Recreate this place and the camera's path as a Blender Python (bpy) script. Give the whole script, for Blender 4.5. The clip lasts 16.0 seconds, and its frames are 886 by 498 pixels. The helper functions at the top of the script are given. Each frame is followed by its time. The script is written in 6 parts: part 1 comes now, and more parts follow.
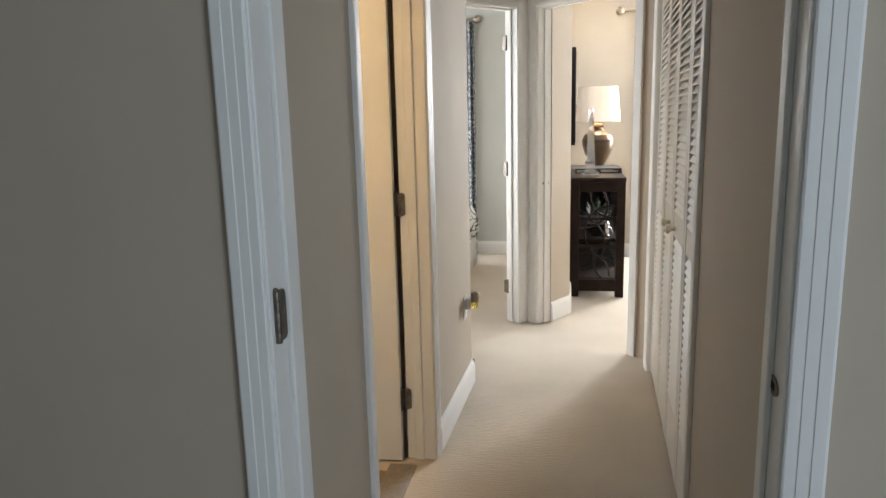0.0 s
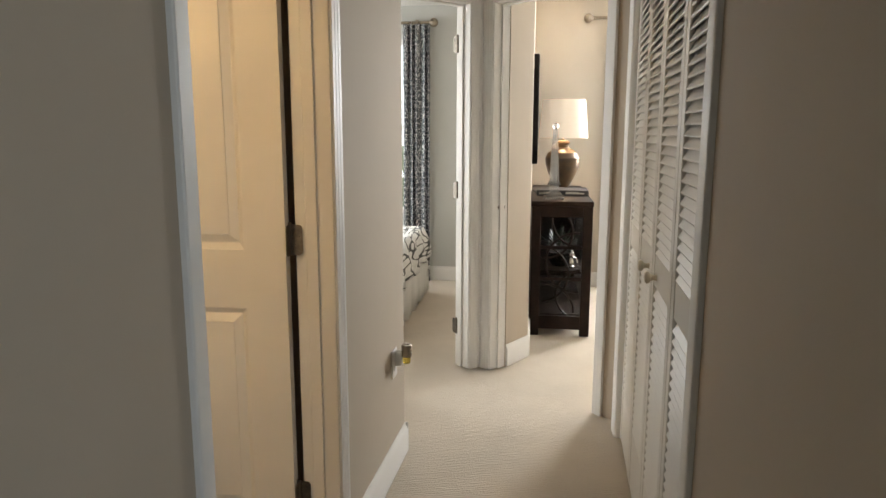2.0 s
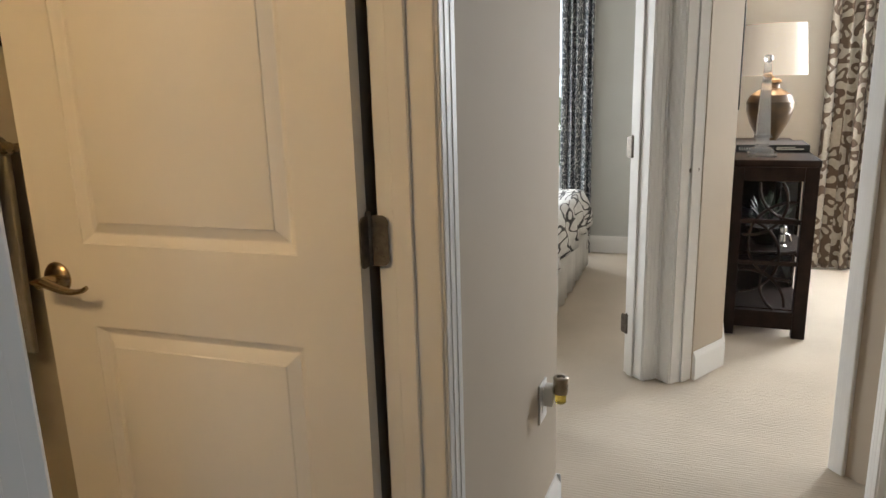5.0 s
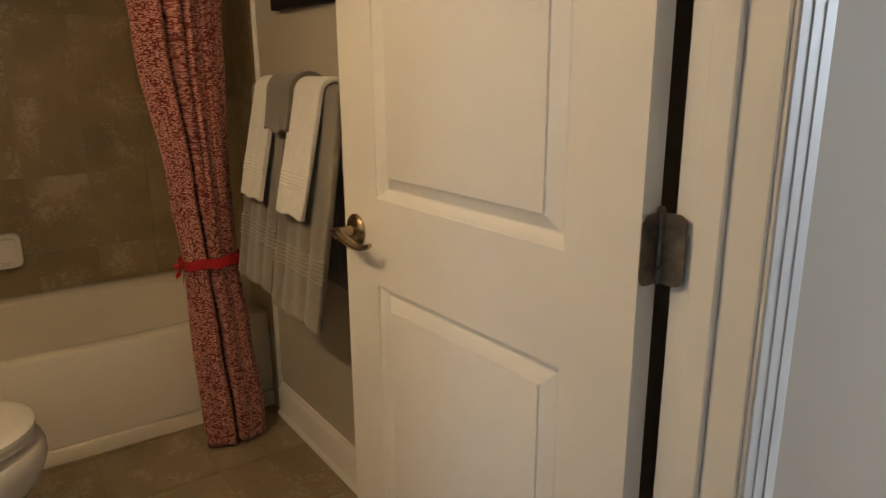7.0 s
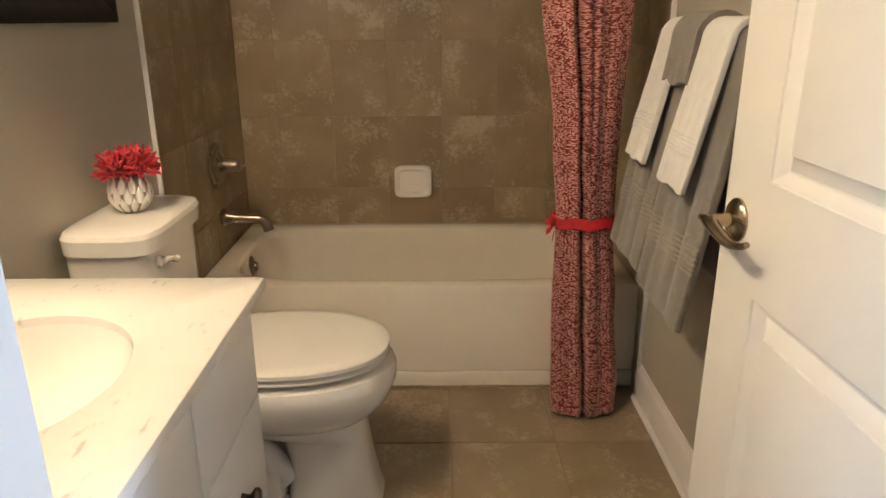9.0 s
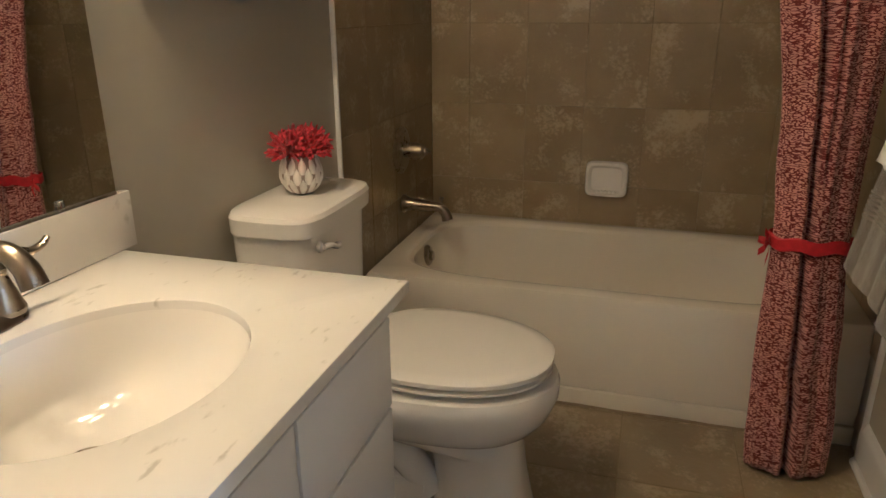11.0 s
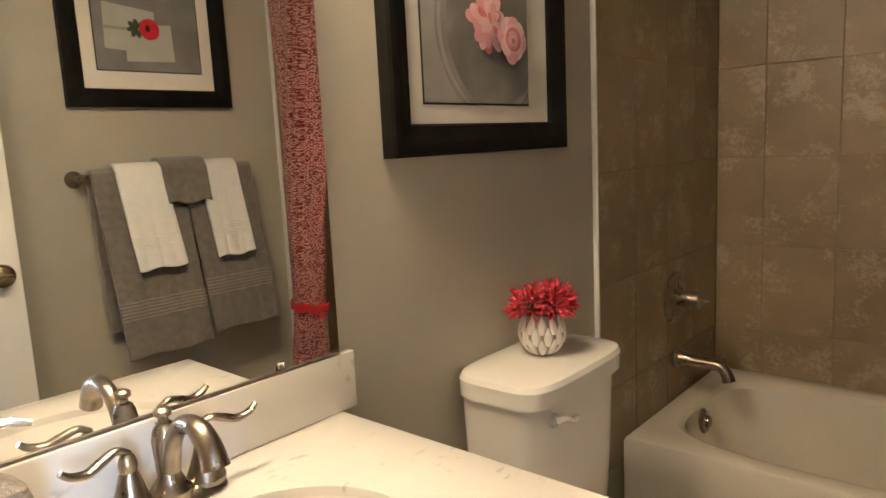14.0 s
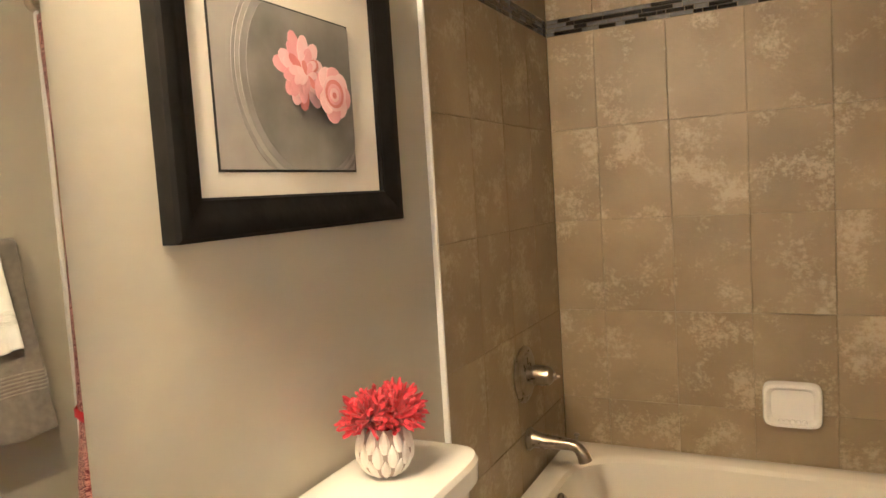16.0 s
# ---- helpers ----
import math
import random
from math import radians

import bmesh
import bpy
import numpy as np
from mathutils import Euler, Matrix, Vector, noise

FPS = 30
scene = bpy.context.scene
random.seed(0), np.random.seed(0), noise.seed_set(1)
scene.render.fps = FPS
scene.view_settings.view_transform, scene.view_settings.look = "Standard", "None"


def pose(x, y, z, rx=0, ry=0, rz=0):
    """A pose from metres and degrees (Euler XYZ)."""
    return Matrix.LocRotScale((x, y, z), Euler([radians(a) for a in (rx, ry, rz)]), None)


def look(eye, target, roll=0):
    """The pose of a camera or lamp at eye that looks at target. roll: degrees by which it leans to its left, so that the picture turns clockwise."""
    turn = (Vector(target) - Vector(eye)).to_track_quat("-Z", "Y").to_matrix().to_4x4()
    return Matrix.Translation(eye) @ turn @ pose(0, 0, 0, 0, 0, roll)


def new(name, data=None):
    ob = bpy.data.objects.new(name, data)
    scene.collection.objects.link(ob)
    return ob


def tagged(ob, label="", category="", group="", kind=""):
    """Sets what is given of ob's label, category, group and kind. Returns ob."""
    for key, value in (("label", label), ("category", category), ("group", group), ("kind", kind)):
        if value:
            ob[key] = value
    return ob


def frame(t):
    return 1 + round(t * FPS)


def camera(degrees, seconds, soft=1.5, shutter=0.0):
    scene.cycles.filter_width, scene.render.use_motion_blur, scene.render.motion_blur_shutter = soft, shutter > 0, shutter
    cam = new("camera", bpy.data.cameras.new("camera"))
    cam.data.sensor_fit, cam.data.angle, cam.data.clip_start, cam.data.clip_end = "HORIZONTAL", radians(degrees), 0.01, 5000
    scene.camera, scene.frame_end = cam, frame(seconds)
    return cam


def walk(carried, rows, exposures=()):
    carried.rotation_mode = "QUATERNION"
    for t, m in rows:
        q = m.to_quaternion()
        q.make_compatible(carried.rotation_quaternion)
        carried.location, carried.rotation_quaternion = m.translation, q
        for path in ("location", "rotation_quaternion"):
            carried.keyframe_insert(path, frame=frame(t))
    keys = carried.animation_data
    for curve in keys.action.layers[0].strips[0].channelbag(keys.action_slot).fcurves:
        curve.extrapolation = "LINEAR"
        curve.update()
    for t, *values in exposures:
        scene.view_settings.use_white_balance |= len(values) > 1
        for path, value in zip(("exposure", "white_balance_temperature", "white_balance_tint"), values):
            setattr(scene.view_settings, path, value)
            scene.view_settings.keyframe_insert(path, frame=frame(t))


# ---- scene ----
cam = camera(65.5, 16.0)
PATH = [
    (0, (0.432, 0.652, 1.375), (0.081, 2.585, 1.0), -1.4),
    (0.5, (0.448, 0.798, 1.369), (0.23, 2.756, 1.024), -0.6),
    (1, (0.463, 0.984, 1.363), (0.269, 2.941, 0.998), 0.1),
    (1.5, (0.493, 1.163, 1.376), (0.242, 3.122, 1.06), 0.6),
    (2, (0.479, 1.325, 1.36), (0.221, 3.279, 1.023), 0.1),
    (2.5, (0.417, 1.486, 1.357), (0.237, 3.446, 1.003), -1.1),
    (3, (0.392, 1.614, 1.332), (0.273, 3.571, 0.937), -0.6),
    (3.2, (0.382, 1.681, 1.334), (0.21, 3.633, 0.937), -0.6),
    (5.3, (0.307, 2.211, 1.297), (-0.467, 3.994, 0.826), -1.9),
    (5.5, (0.302, 2.245, 1.291), (-0.549, 3.994, 0.823), -1.9),
    (6, (0.328, 2.371, 1.294), (-0.863, 3.919, 0.862), -0.5),
    (6.5, (0.347, 2.458, 1.293), (-1.098, 3.766, 0.843), -0.2),
    (7, (0.301, 2.523, 1.269), (-1.281, 3.632, 0.751), -0.4),
    (7.5, (0.233, 2.564, 1.259), (-1.445, 3.477, 0.67), -0.8),
    (8, (0.18, 2.582, 1.245), (-1.593, 3.248, 0.603), -1.2),
    (8.5, (0.133, 2.636, 1.237), (-1.721, 3.022, 0.593), -0.6),
    (9, (0.097, 2.703, 1.238), (-1.8, 2.714, 0.604), -0.2),
    (9.5, (0.073, 2.75, 1.233), (-1.805, 2.483, 0.599), 0.3),
    (9.7, (0.06, 2.763, 1.229), (-1.805, 2.423, 0.59), 0.4),
    (11.8, (-0.193, 2.719, 1.204), (-1.878, 1.868, 0.544), -1.5),
    (12, (-0.212, 2.727, 1.206), (-1.827, 1.745, 0.553), -1.6),
    (12.5, (-0.243, 2.743, 1.209), (-1.78, 1.627, 0.582), -2.4),
    (13, (-0.262, 2.747, 1.223), (-1.724, 1.497, 0.675), -3.1),
    (13.5, (-0.278, 2.755, 1.238), (-1.723, 1.443, 0.801), -3.5),
    (14, (-0.299, 2.745, 1.254), (-1.793, 1.449, 0.952), -2.8),
    (14.5, (-0.336, 2.724, 1.261), (-1.888, 1.48, 1.046), -2.2),
    (15, (-0.409, 2.675, 1.269), (-2.057, 1.55, 1.132), -2.2),
    (15.5, (-0.476, 2.636, 1.281), (-2.197, 1.626, 1.147), -2.8),
    (16, (-0.527, 2.601, 1.277), (-2.304, 1.697, 1.118), -3.6),
]
EXPOSURES = [(0, 0.33, 6400, 10), (0.5, 0.22, 6500, 10), (1.0, 0.12, 6800, 10), (1.5, 0.05, 7000, 10), (3.0, -0.03, 6350, 10), (5.5, -0.22, 6450, 10), (6.0, -0.12, 6200, 10), (6.5, -0.2, 6200, 10), (7.5, 0.62, 5200, 8), (8.5, 1.03, 4900, 8), (9.5, 1.15, 4900, 8), (12.0, 0.15, 4800, 8), (13.0, 0.15, 4800, 8), (14.0, 0.95, 4900, 8), (15.0, 1.42, 5100, 8), (16.0, 2.02, 4950, 8)]
MIRROR_TURN = -0.6
TX, PX = -1.175, -1.195
walk(cam, [(t, look(eye, target, roll)) for t, eye, target, roll in PATH], EXPOSURES)

# ---- world, sun and lamps ----
world = bpy.data.worlds.new("world")
scene.world = world
world.use_nodes = True
_sky = world.node_tree.nodes.new("ShaderNodeTexSky")
_sky.sky_type = "NISHITA"
_sky.sun_disc = False
_sky.sun_elevation = radians(48)
_sky.sun_rotation = radians(250)
_bg = world.node_tree.nodes["Background"]
_bg.inputs["Strength"].default_value = 0.1
world.node_tree.links.new(_sky.outputs["Color"], _bg.inputs["Color"])


def lamp(name, kind, watts, colour, m, size=0.1, size_y=None, spread=None):
    data = bpy.data.lights.new(name, kind)
    data.energy, data.color = watts, colour
    if kind == "AREA":
        data.shape = "RECTANGLE"
        data.size, data.size_y = size, size_y or size
    elif kind == "POINT":
        data.shadow_soft_size = size
    ob = new(name, data)
    ob.matrix_world = m
    return ob


sun = lamp("sun", "SUN", 2.5, (1.0, 0.95, 0.88), look((0, 0, 0), (0.63, 0.23, -0.74)))
sun.data.angle = radians(0.5)
DAY = (0.93, 0.97, 1.0)
WARM = (1.0, 0.665, 0.32)
# daylight: the first lamp stands in its window, the other three are added fill
lamp("bedroom_window_light", "AREA", 28, DAY, look((-1.25, 7.48, 1.5), (-1.1, 5.6, 0.2)), 1.0, 1.4)
# Fill added from the bedroom's left, where no window is known.
lamp("bedroom_side_window_light", "AREA", 140, DAY, look((-4.35, 6.2, 1.45), (-0.5, 5.9, 0.7)), 1.2, 1.4)
# Daylight fill added before the solid far wall, aimed out at the hall.
lamp("study_window_light", "AREA", 185, DAY, look((1.80, 7.40, 1.5), (0.5, 4.5, 0.9)), 1.0, 1.4)
# Bluish fill added for the door casings; its window is invented.
lamp("office_window_light", "AREA", 31, (0.74, 0.87, 1.0), look((2.45, -0.45, 1.45), (-0.1, 1.9, 1.2)), 1.2, 1.3)
# bulbs
for bx in (-0.36, -0.65, -0.94):
    lamp("vanity_bulb", "POINT", 11, WARM, pose(bx, 1.985, 2.03), 0.045)
lamp("table_bulb", "POINT", 9, (1.0, 0.70, 0.42), pose(0.695, 6.75, 1.47), 0.04)

# ---- materials ----
def mat(name, c1, c2=None, rough=0.5, metal=0.0, scale=6.0, bump=0.0, bscale=80.0, rand=0.0, detail=4.0, coat=0.0, sheen=0.0, thresh=(0.35, 0.65), rvar=0.06):
    m = bpy.data.materials.new(name)
    m.use_nodes = True
    nt = m.node_tree
    n, l = nt.nodes, nt.links
    b = n["Principled BSDF"]
    b.inputs["Metallic"].default_value = metal
    b.inputs["Coat Weight"].default_value = coat
    b.inputs["Sheen Weight"].default_value = sheen
    tc = n.new("ShaderNodeTexCoord")
    c2 = c2 or tuple(x * 0.94 for x in c1)
    no = n.new("ShaderNodeTexNoise")
    no.inputs["Scale"].default_value = scale
    no.inputs["Detail"].default_value = detail
    l.new(tc.outputs["Object"], no.inputs["Vector"])
    ramp = n.new("ShaderNodeValToRGB")
    ramp.color_ramp.elements[0].position, ramp.color_ramp.elements[1].position = thresh
    ramp.color_ramp.elements[0].color = (*c2, 1)
    ramp.color_ramp.elements[1].color = (*c1, 1)
    l.new(no.outputs["Fac"], ramp.inputs["Fac"])
    out = ramp.outputs["Color"]
    if rand:
        oi = n.new("ShaderNodeObjectInfo")
        add = n.new("ShaderNodeVectorMath")
        sc = n.new("ShaderNodeVectorMath")
        sc.operation = "SCALE"
        com = n.new("ShaderNodeCombineXYZ")
        for i in range(3):
            l.new(oi.outputs["Random"], com.inputs[i])
        l.new(com.outputs[0], sc.inputs[0])
        sc.inputs["Scale"].default_value = 37.0
        l.new(tc.outputs["Object"], add.inputs[0])
        l.new(sc.outputs[0], add.inputs[1])
        l.new(add.outputs[0], no.inputs["Vector"])
        hsv = n.new("ShaderNodeHueSaturation")
        mr = n.new("ShaderNodeMapRange")
        mr.inputs["To Min"].default_value, mr.inputs["To Max"].default_value = 1 - rand, 1 + rand
        l.new(oi.outputs["Random"], mr.inputs["Value"])
        l.new(mr.outputs[0], hsv.inputs["Value"])
        l.new(out, hsv.inputs["Color"])
        out = hsv.outputs["Color"]
    l.new(out, b.inputs["Base Color"])
    rr = n.new("ShaderNodeMapRange")
    rr.inputs["To Min"].default_value, rr.inputs["To Max"].default_value = max(0.02, rough - rvar), min(1, rough + rvar)
    l.new(no.outputs["Fac"], rr.inputs["Value"])
    l.new(rr.outputs[0], b.inputs["Roughness"])
    if bump:
        bn = n.new("ShaderNodeTexNoise")
        bn.inputs["Scale"].default_value = bscale
        bn.inputs["Detail"].default_value = 3
        l.new(tc.outputs["Object"], bn.inputs["Vector"])
        bp = n.new("ShaderNodeBump")
        bp.inputs["Strength"].default_value = bump
        bp.inputs["Distance"].default_value = 0.01
        l.new(bn.outputs["Fac"], bp.inputs["Height"])
        l.new(bp.outputs[0], b.inputs["Normal"])
    return m


WALL = mat("greige_wall_paint", (0.50, 0.43, 0.345), (0.48, 0.41, 0.325), 0.8, scale=3, bump=0.03, bscale=320)
WALL_BED = mat("pale_grey_wall_paint", (0.56, 0.57, 0.55), (0.54, 0.55, 0.53), 0.65, scale=3, bump=0.03, bscale=320)
WALL_STUDY = mat("beige_wall_paint", (0.60, 0.55, 0.47), (0.57, 0.52, 0.45), 0.65, scale=3, bump=0.03, bscale=320)
WALL_BATH = mat("taupe_wall_paint", (0.46, 0.43, 0.355), (0.44, 0.41, 0.335), 0.45, scale=3, bump=0.04, bscale=300)
CEIL = mat("ceiling_paint", (0.78, 0.77, 0.75), (0.75, 0.74, 0.72), 0.85, bump=0.2, bscale=150)
TRIM = mat("white_gloss_trim", (0.80, 0.79, 0.77), (0.785, 0.775, 0.755), 0.46, scale=3, detail=1, rvar=0.03)
DOORW = mat("white_door_paint", (0.80, 0.78, 0.74), (0.77, 0.75, 0.71), 0.36, scale=3, detail=1, rvar=0.04)
NICKEL = mat("brushed_nickel", (0.40, 0.34, 0.265), (0.29, 0.25, 0.20), 0.29, 1.0, scale=40)
BRONZE = mat("antique_brass", (0.42, 0.33, 0.21), (0.33, 0.26, 0.17), 0.25, 1.0, scale=30)
PEWTER = mat("pewter_hinge", (0.24, 0.21, 0.18), (0.15, 0.135, 0.115), 0.48, 1.0, scale=60)
STEEL = mat("bright_steel", (0.68, 0.68, 0.68), (0.6, 0.6, 0.6), 0.2, 1.0, scale=30)
PORCELAIN = mat("white_porcelain", (0.86, 0.83, 0.78), (0.84, 0.81, 0.76), 0.10, coat=0.5, scale=3, rvar=0.03)
TUBMAT = mat("ivory_enamel", (0.82, 0.765, 0.65), (0.80, 0.745, 0.63), 0.16, coat=0.4, scale=3, rvar=0.04)
BLACK = mat("black_frame_lacquer", (0.006, 0.0055, 0.005), (0.010, 0.009, 0.008), 0.5, scale=20, bump=0.05)
DARKWOOD = mat("espresso_wood", (0.022, 0.012, 0.009), (0.012, 0.007, 0.005), 0.48, scale=14, bump=0.05, bscale=60)
MATBOARD = mat("cream_mat_board", (0.78, 0.74, 0.66), (0.76, 0.72, 0.64), 0.8, scale=10)
GROUT = mat("tan_grout", (0.29, 0.235, 0.15), (0.25, 0.20, 0.125), 0.9, scale=30, bump=0.2, bscale=300)
DARK = mat("hole_shade_black", (0.01, 0.01, 0.01), None, 0.9)
GREYTERRY = mat("grey_terry_cloth", (0.215, 0.19, 0.155), (0.16, 0.14, 0.115), 0.95, scale=45, bump=0.45, bscale=420, sheen=0.5)
GREYBAND = mat("grey_terry_band", (0.33, 0.295, 0.25), (0.27, 0.24, 0.20), 0.8, scale=60, bump=0.3, bscale=300, sheen=0.3)
WHITETERRY = mat("white_terry_cloth", (0.90, 0.89, 0.87), (0.85, 0.84, 0.82), 0.95, scale=45, bump=0.35, bscale=420, sheen=0.4)
RED = mat("red_ribbon", (0.55, 0.012, 0.02), (0.42, 0.008, 0.014), 0.5, scale=50)
REDPETAL = mat("red_silk_petal", (0.62, 0.018, 0.035), (0.34, 0.006, 0.012), 0.55, scale=60, sheen=0.3)
VASEMAT = mat("white_ceramic_vase", (0.80, 0.78, 0.73), (0.70, 0.67, 0.62), 0.35, scale=30)
VASEGAP = mat("grey_vase_crevice", (0.38, 0.31, 0.27), (0.27, 0.22, 0.19), 0.7, scale=40)
RIBBED = mat("ribbed_beige_ceramic", (0.50, 0.44, 0.36), (0.40, 0.35, 0.28), 0.55, scale=40)
STONE = mat("grey_stone_resin", (0.31, 0.265, 0.225), (0.23, 0.195, 0.165), 0.62, scale=55, bump=0.4, bscale=220, detail=8)
KNOB = mat("cream_knob", (0.72, 0.66, 0.55), None, 0.35)
PLASTIC = mat("white_plastic", (0.82, 0.81, 0.79), None, 0.35)
SHADE = mat("linen_shade", (0.78, 0.74, 0.68), (0.72, 0.68, 0.62), 0.9, scale=150, bump=0.2, bscale=500)
LAMPPOT = mat("bronze_brown_glaze", (0.17, 0.10, 0.042), (0.07, 0.052, 0.038), 0.32, 0.35, scale=5)
VANITY = mat("white_cabinet_paint", (0.80, 0.79, 0.77), (0.78, 0.77, 0.75), 0.36, scale=6, bump=0.04)
HANDLE = mat("dark_nickel_knob", (0.16, 0.14, 0.12), (0.11, 0.10, 0.085), 0.3, 1.0, scale=40)
SKIRT = mat("white_cotton_skirt", (0.74, 0.74, 0.73), (0.70, 0.70, 0.69), 0.9, bump=0.3, bscale=200)
BOOK = mat("black_book_cover", (0.025, 0.025, 0.028), None, 0.6)
PAPER = mat("book_pages", (0.7, 0.68, 0.62), None, 0.9, scale=100)


def nodes_of(m):
    return m.node_tree.nodes, m.node_tree.links, m.node_tree.nodes["Principled BSDF"]


def plain(name, c, rough=0.5, metal=0.0):
    m = bpy.data.materials.new(name)
    m.use_nodes = True
    b = m.node_tree.nodes["Principled BSDF"]
    b.inputs["Base Color"].default_value = (*c, 1)
    b.inputs["Roughness"].default_value = rough
    b.inputs["Metallic"].default_value = metal
    return m


# mirror and glass
MIRROR = plain("mirror_silver", (0.86, 0.87, 0.86), 0.012, 1.0)
GLASS = plain("clear_glass", (1, 1, 1), 0.01)
GLASS.node_tree.nodes["Principled BSDF"].inputs["Transmission Weight"].default_value = 1.0
GLASS.node_tree.nodes["Principled BSDF"].inputs["IOR"].default_value = 1.5
CRYSTAL = plain("cut_crystal", (0.93, 0.95, 0.97), 0.03)
CRYSTAL.node_tree.nodes["Principled BSDF"].inputs["Transmission Weight"].default_value = 0.78
CRYSTAL.node_tree.nodes["Principled BSDF"].inputs["IOR"].default_value = 1.6
PANE = plain("cabinet_glass", (1, 1, 1), 0.02)
PANE.node_tree.nodes["Principled BSDF"].inputs["Transmission Weight"].default_value = 1.0
PANE.node_tree.nodes["Principled BSDF"].inputs["IOR"].default_value = 1.18
for _m, _s in ((DARKWOOD, 0.12), (BLACK, 0.1)):
    _m.node_tree.nodes["Principled BSDF"].inputs["Specular IOR Level"].default_value = _s
OPAL = bpy.data.materials.new("lit_opal_glass")
OPAL.use_nodes = True
_n, _l, _b = nodes_of(OPAL)
_b.inputs["Base Color"].default_value = (0.9, 0.85, 0.75, 1)
_b.inputs["Emission Color"].default_value = (*WARM, 1)
_b.inputs["Emission Strength"].default_value = 1.5
_n, _l, _b = nodes_of(SHADE)
_b.inputs["Transmission Weight"].default_value = 0.0
_b.inputs["Emission Color"].default_value = (1.0, 0.80, 0.60, 1)
_b.inputs["Emission Strength"].default_value = 0.38


def glow(name, c, strength):
    m = bpy.data.materials.new(name)
    m.use_nodes = True
    b = m.node_tree.nodes["Principled BSDF"]
    b.inputs["Base Color"].default_value = (*c, 1)
    b.inputs["Emission Color"].default_value = (*c, 1)
    b.inputs["Emission Strength"].default_value = strength
    return m


# carpet: looped ribs across the hall
CARPET = mat("ribbed_cream_carpet", (0.61, 0.52, 0.415), (0.53, 0.45, 0.355), 0.95, scale=2.2, sheen=0.25)
_n, _l, _b = nodes_of(CARPET)
_tc = _n.new("ShaderNodeTexCoord")
_mp = _n.new("ShaderNodeMapping")
_mp.inputs["Scale"].default_value = (14, 92, 1)
_l.new(_tc.outputs["Object"], _mp.inputs["Vector"])
_w = _n.new("ShaderNodeTexNoise")
_w.inputs["Scale"].default_value = 1.0
_w.inputs["Detail"].default_value = 1.0
_l.new(_mp.outputs[0], _w.inputs["Vector"])
_no = _n.new("ShaderNodeTexNoise")
_no.inputs["Scale"].default_value = 330
_l.new(_tc.outputs["Object"], _no.inputs["Vector"])
_wv = _n.new("ShaderNodeTexWave")
_wv.bands_direction = "Y"
_wv.inputs["Scale"].default_value = 22.4
_wv.inputs["Distortion"].default_value = 0.2
_wv.inputs["Detail"].default_value = 0.0
_wv.inputs["Detail Scale"].default_value = 0.9
_l.new(_tc.outputs["Object"], _wv.inputs["Vector"])
_rb = _n.new("ShaderNodeMath")
_rb.operation = "MULTIPLY_ADD"
_rb.inputs[1].default_value = 0.3
_l.new(_wv.outputs["Fac"], _rb.inputs[0])
_l.new(_w.outputs["Fac"], _rb.inputs[2])
_ad = _n.new("ShaderNodeMath")
_ad.operation = "MULTIPLY_ADD"
_ad.inputs[1].default_value = 0.8
_l.new(_no.outputs["Fac"], _ad.inputs[0])
_l.new(_rb.outputs[0], _ad.inputs[2])
_bp = _n.new("ShaderNodeBump")
_bp.inputs["Strength"].default_value = 0.5
_bp.inputs["Distance"].default_value = 0.008
_l.new(_ad.outputs[0], _bp.inputs["Height"])
_l.new(_bp.outputs[0], _b.inputs["Normal"])


def travertine(name, base, dark, light, rough, bump=0.15):
    """Mottled stone-look tile, each tile with its own part of the pattern."""
    m = mat(name, base, dark, rough, scale=4.5, rand=0.07, bump=bump, bscale=70, detail=6)
    n, l, b = nodes_of(m)
    src = b.inputs["Base Color"].links[0].from_socket
    vec = [x for x in n if x.bl_idname == "ShaderNodeVectorMath" and x.operation == "ADD"][0].outputs[0]
    big = n.new("ShaderNodeTexNoise")
    big.inputs["Scale"].default_value = 8.0
    big.inputs["Detail"].default_value = 2
    fine = n.new("ShaderNodeTexNoise")
    fine.inputs["Scale"].default_value = 62
    fine.inputs["Detail"].default_value = 8
    fine.inputs["Roughness"].default_value = 0.75
    l.new(vec, big.inputs["Vector"])
    l.new(vec, fine.inputs["Vector"])
    mul = n.new("ShaderNodeMath")
    mul.operation = "MULTIPLY"
    l.new(big.outputs["Fac"], mul.inputs[0])
    l.new(fine.outputs["Fac"], mul.inputs[1])
    rp = n.new("ShaderNodeValToRGB")
    rp.color_ramp.elements[0].position, rp.color_ramp.elements[1].position = 0.27, 0.37
    rp.color_ramp.elements[0].color, rp.color_ramp.elements[1].color = (0, 0, 0, 1), (0.55, 0.55, 0.55, 1)
    l.new(mul.outputs[0], rp.inputs["Fac"])
    mx = n.new("ShaderNodeMix")
    mx.data_type = "RGBA"
    l.new(rp.outputs["Color"], mx.inputs[0])
    l.new(src, mx.inputs[6])
    mx.inputs[7].default_value = (*light, 1)
    l.new(mx.outputs[2], b.inputs["Base Color"])
    return m


TILE = travertine("travertine_wall_tile", (0.325, 0.25, 0.148), (0.25, 0.19, 0.108), (0.52, 0.44, 0.30), 0.43)
FLOORTILE = travertine("travertine_floor_tile", (0.30, 0.235, 0.145), (0.22, 0.17, 0.10), (0.46, 0.38, 0.26), 0.42)

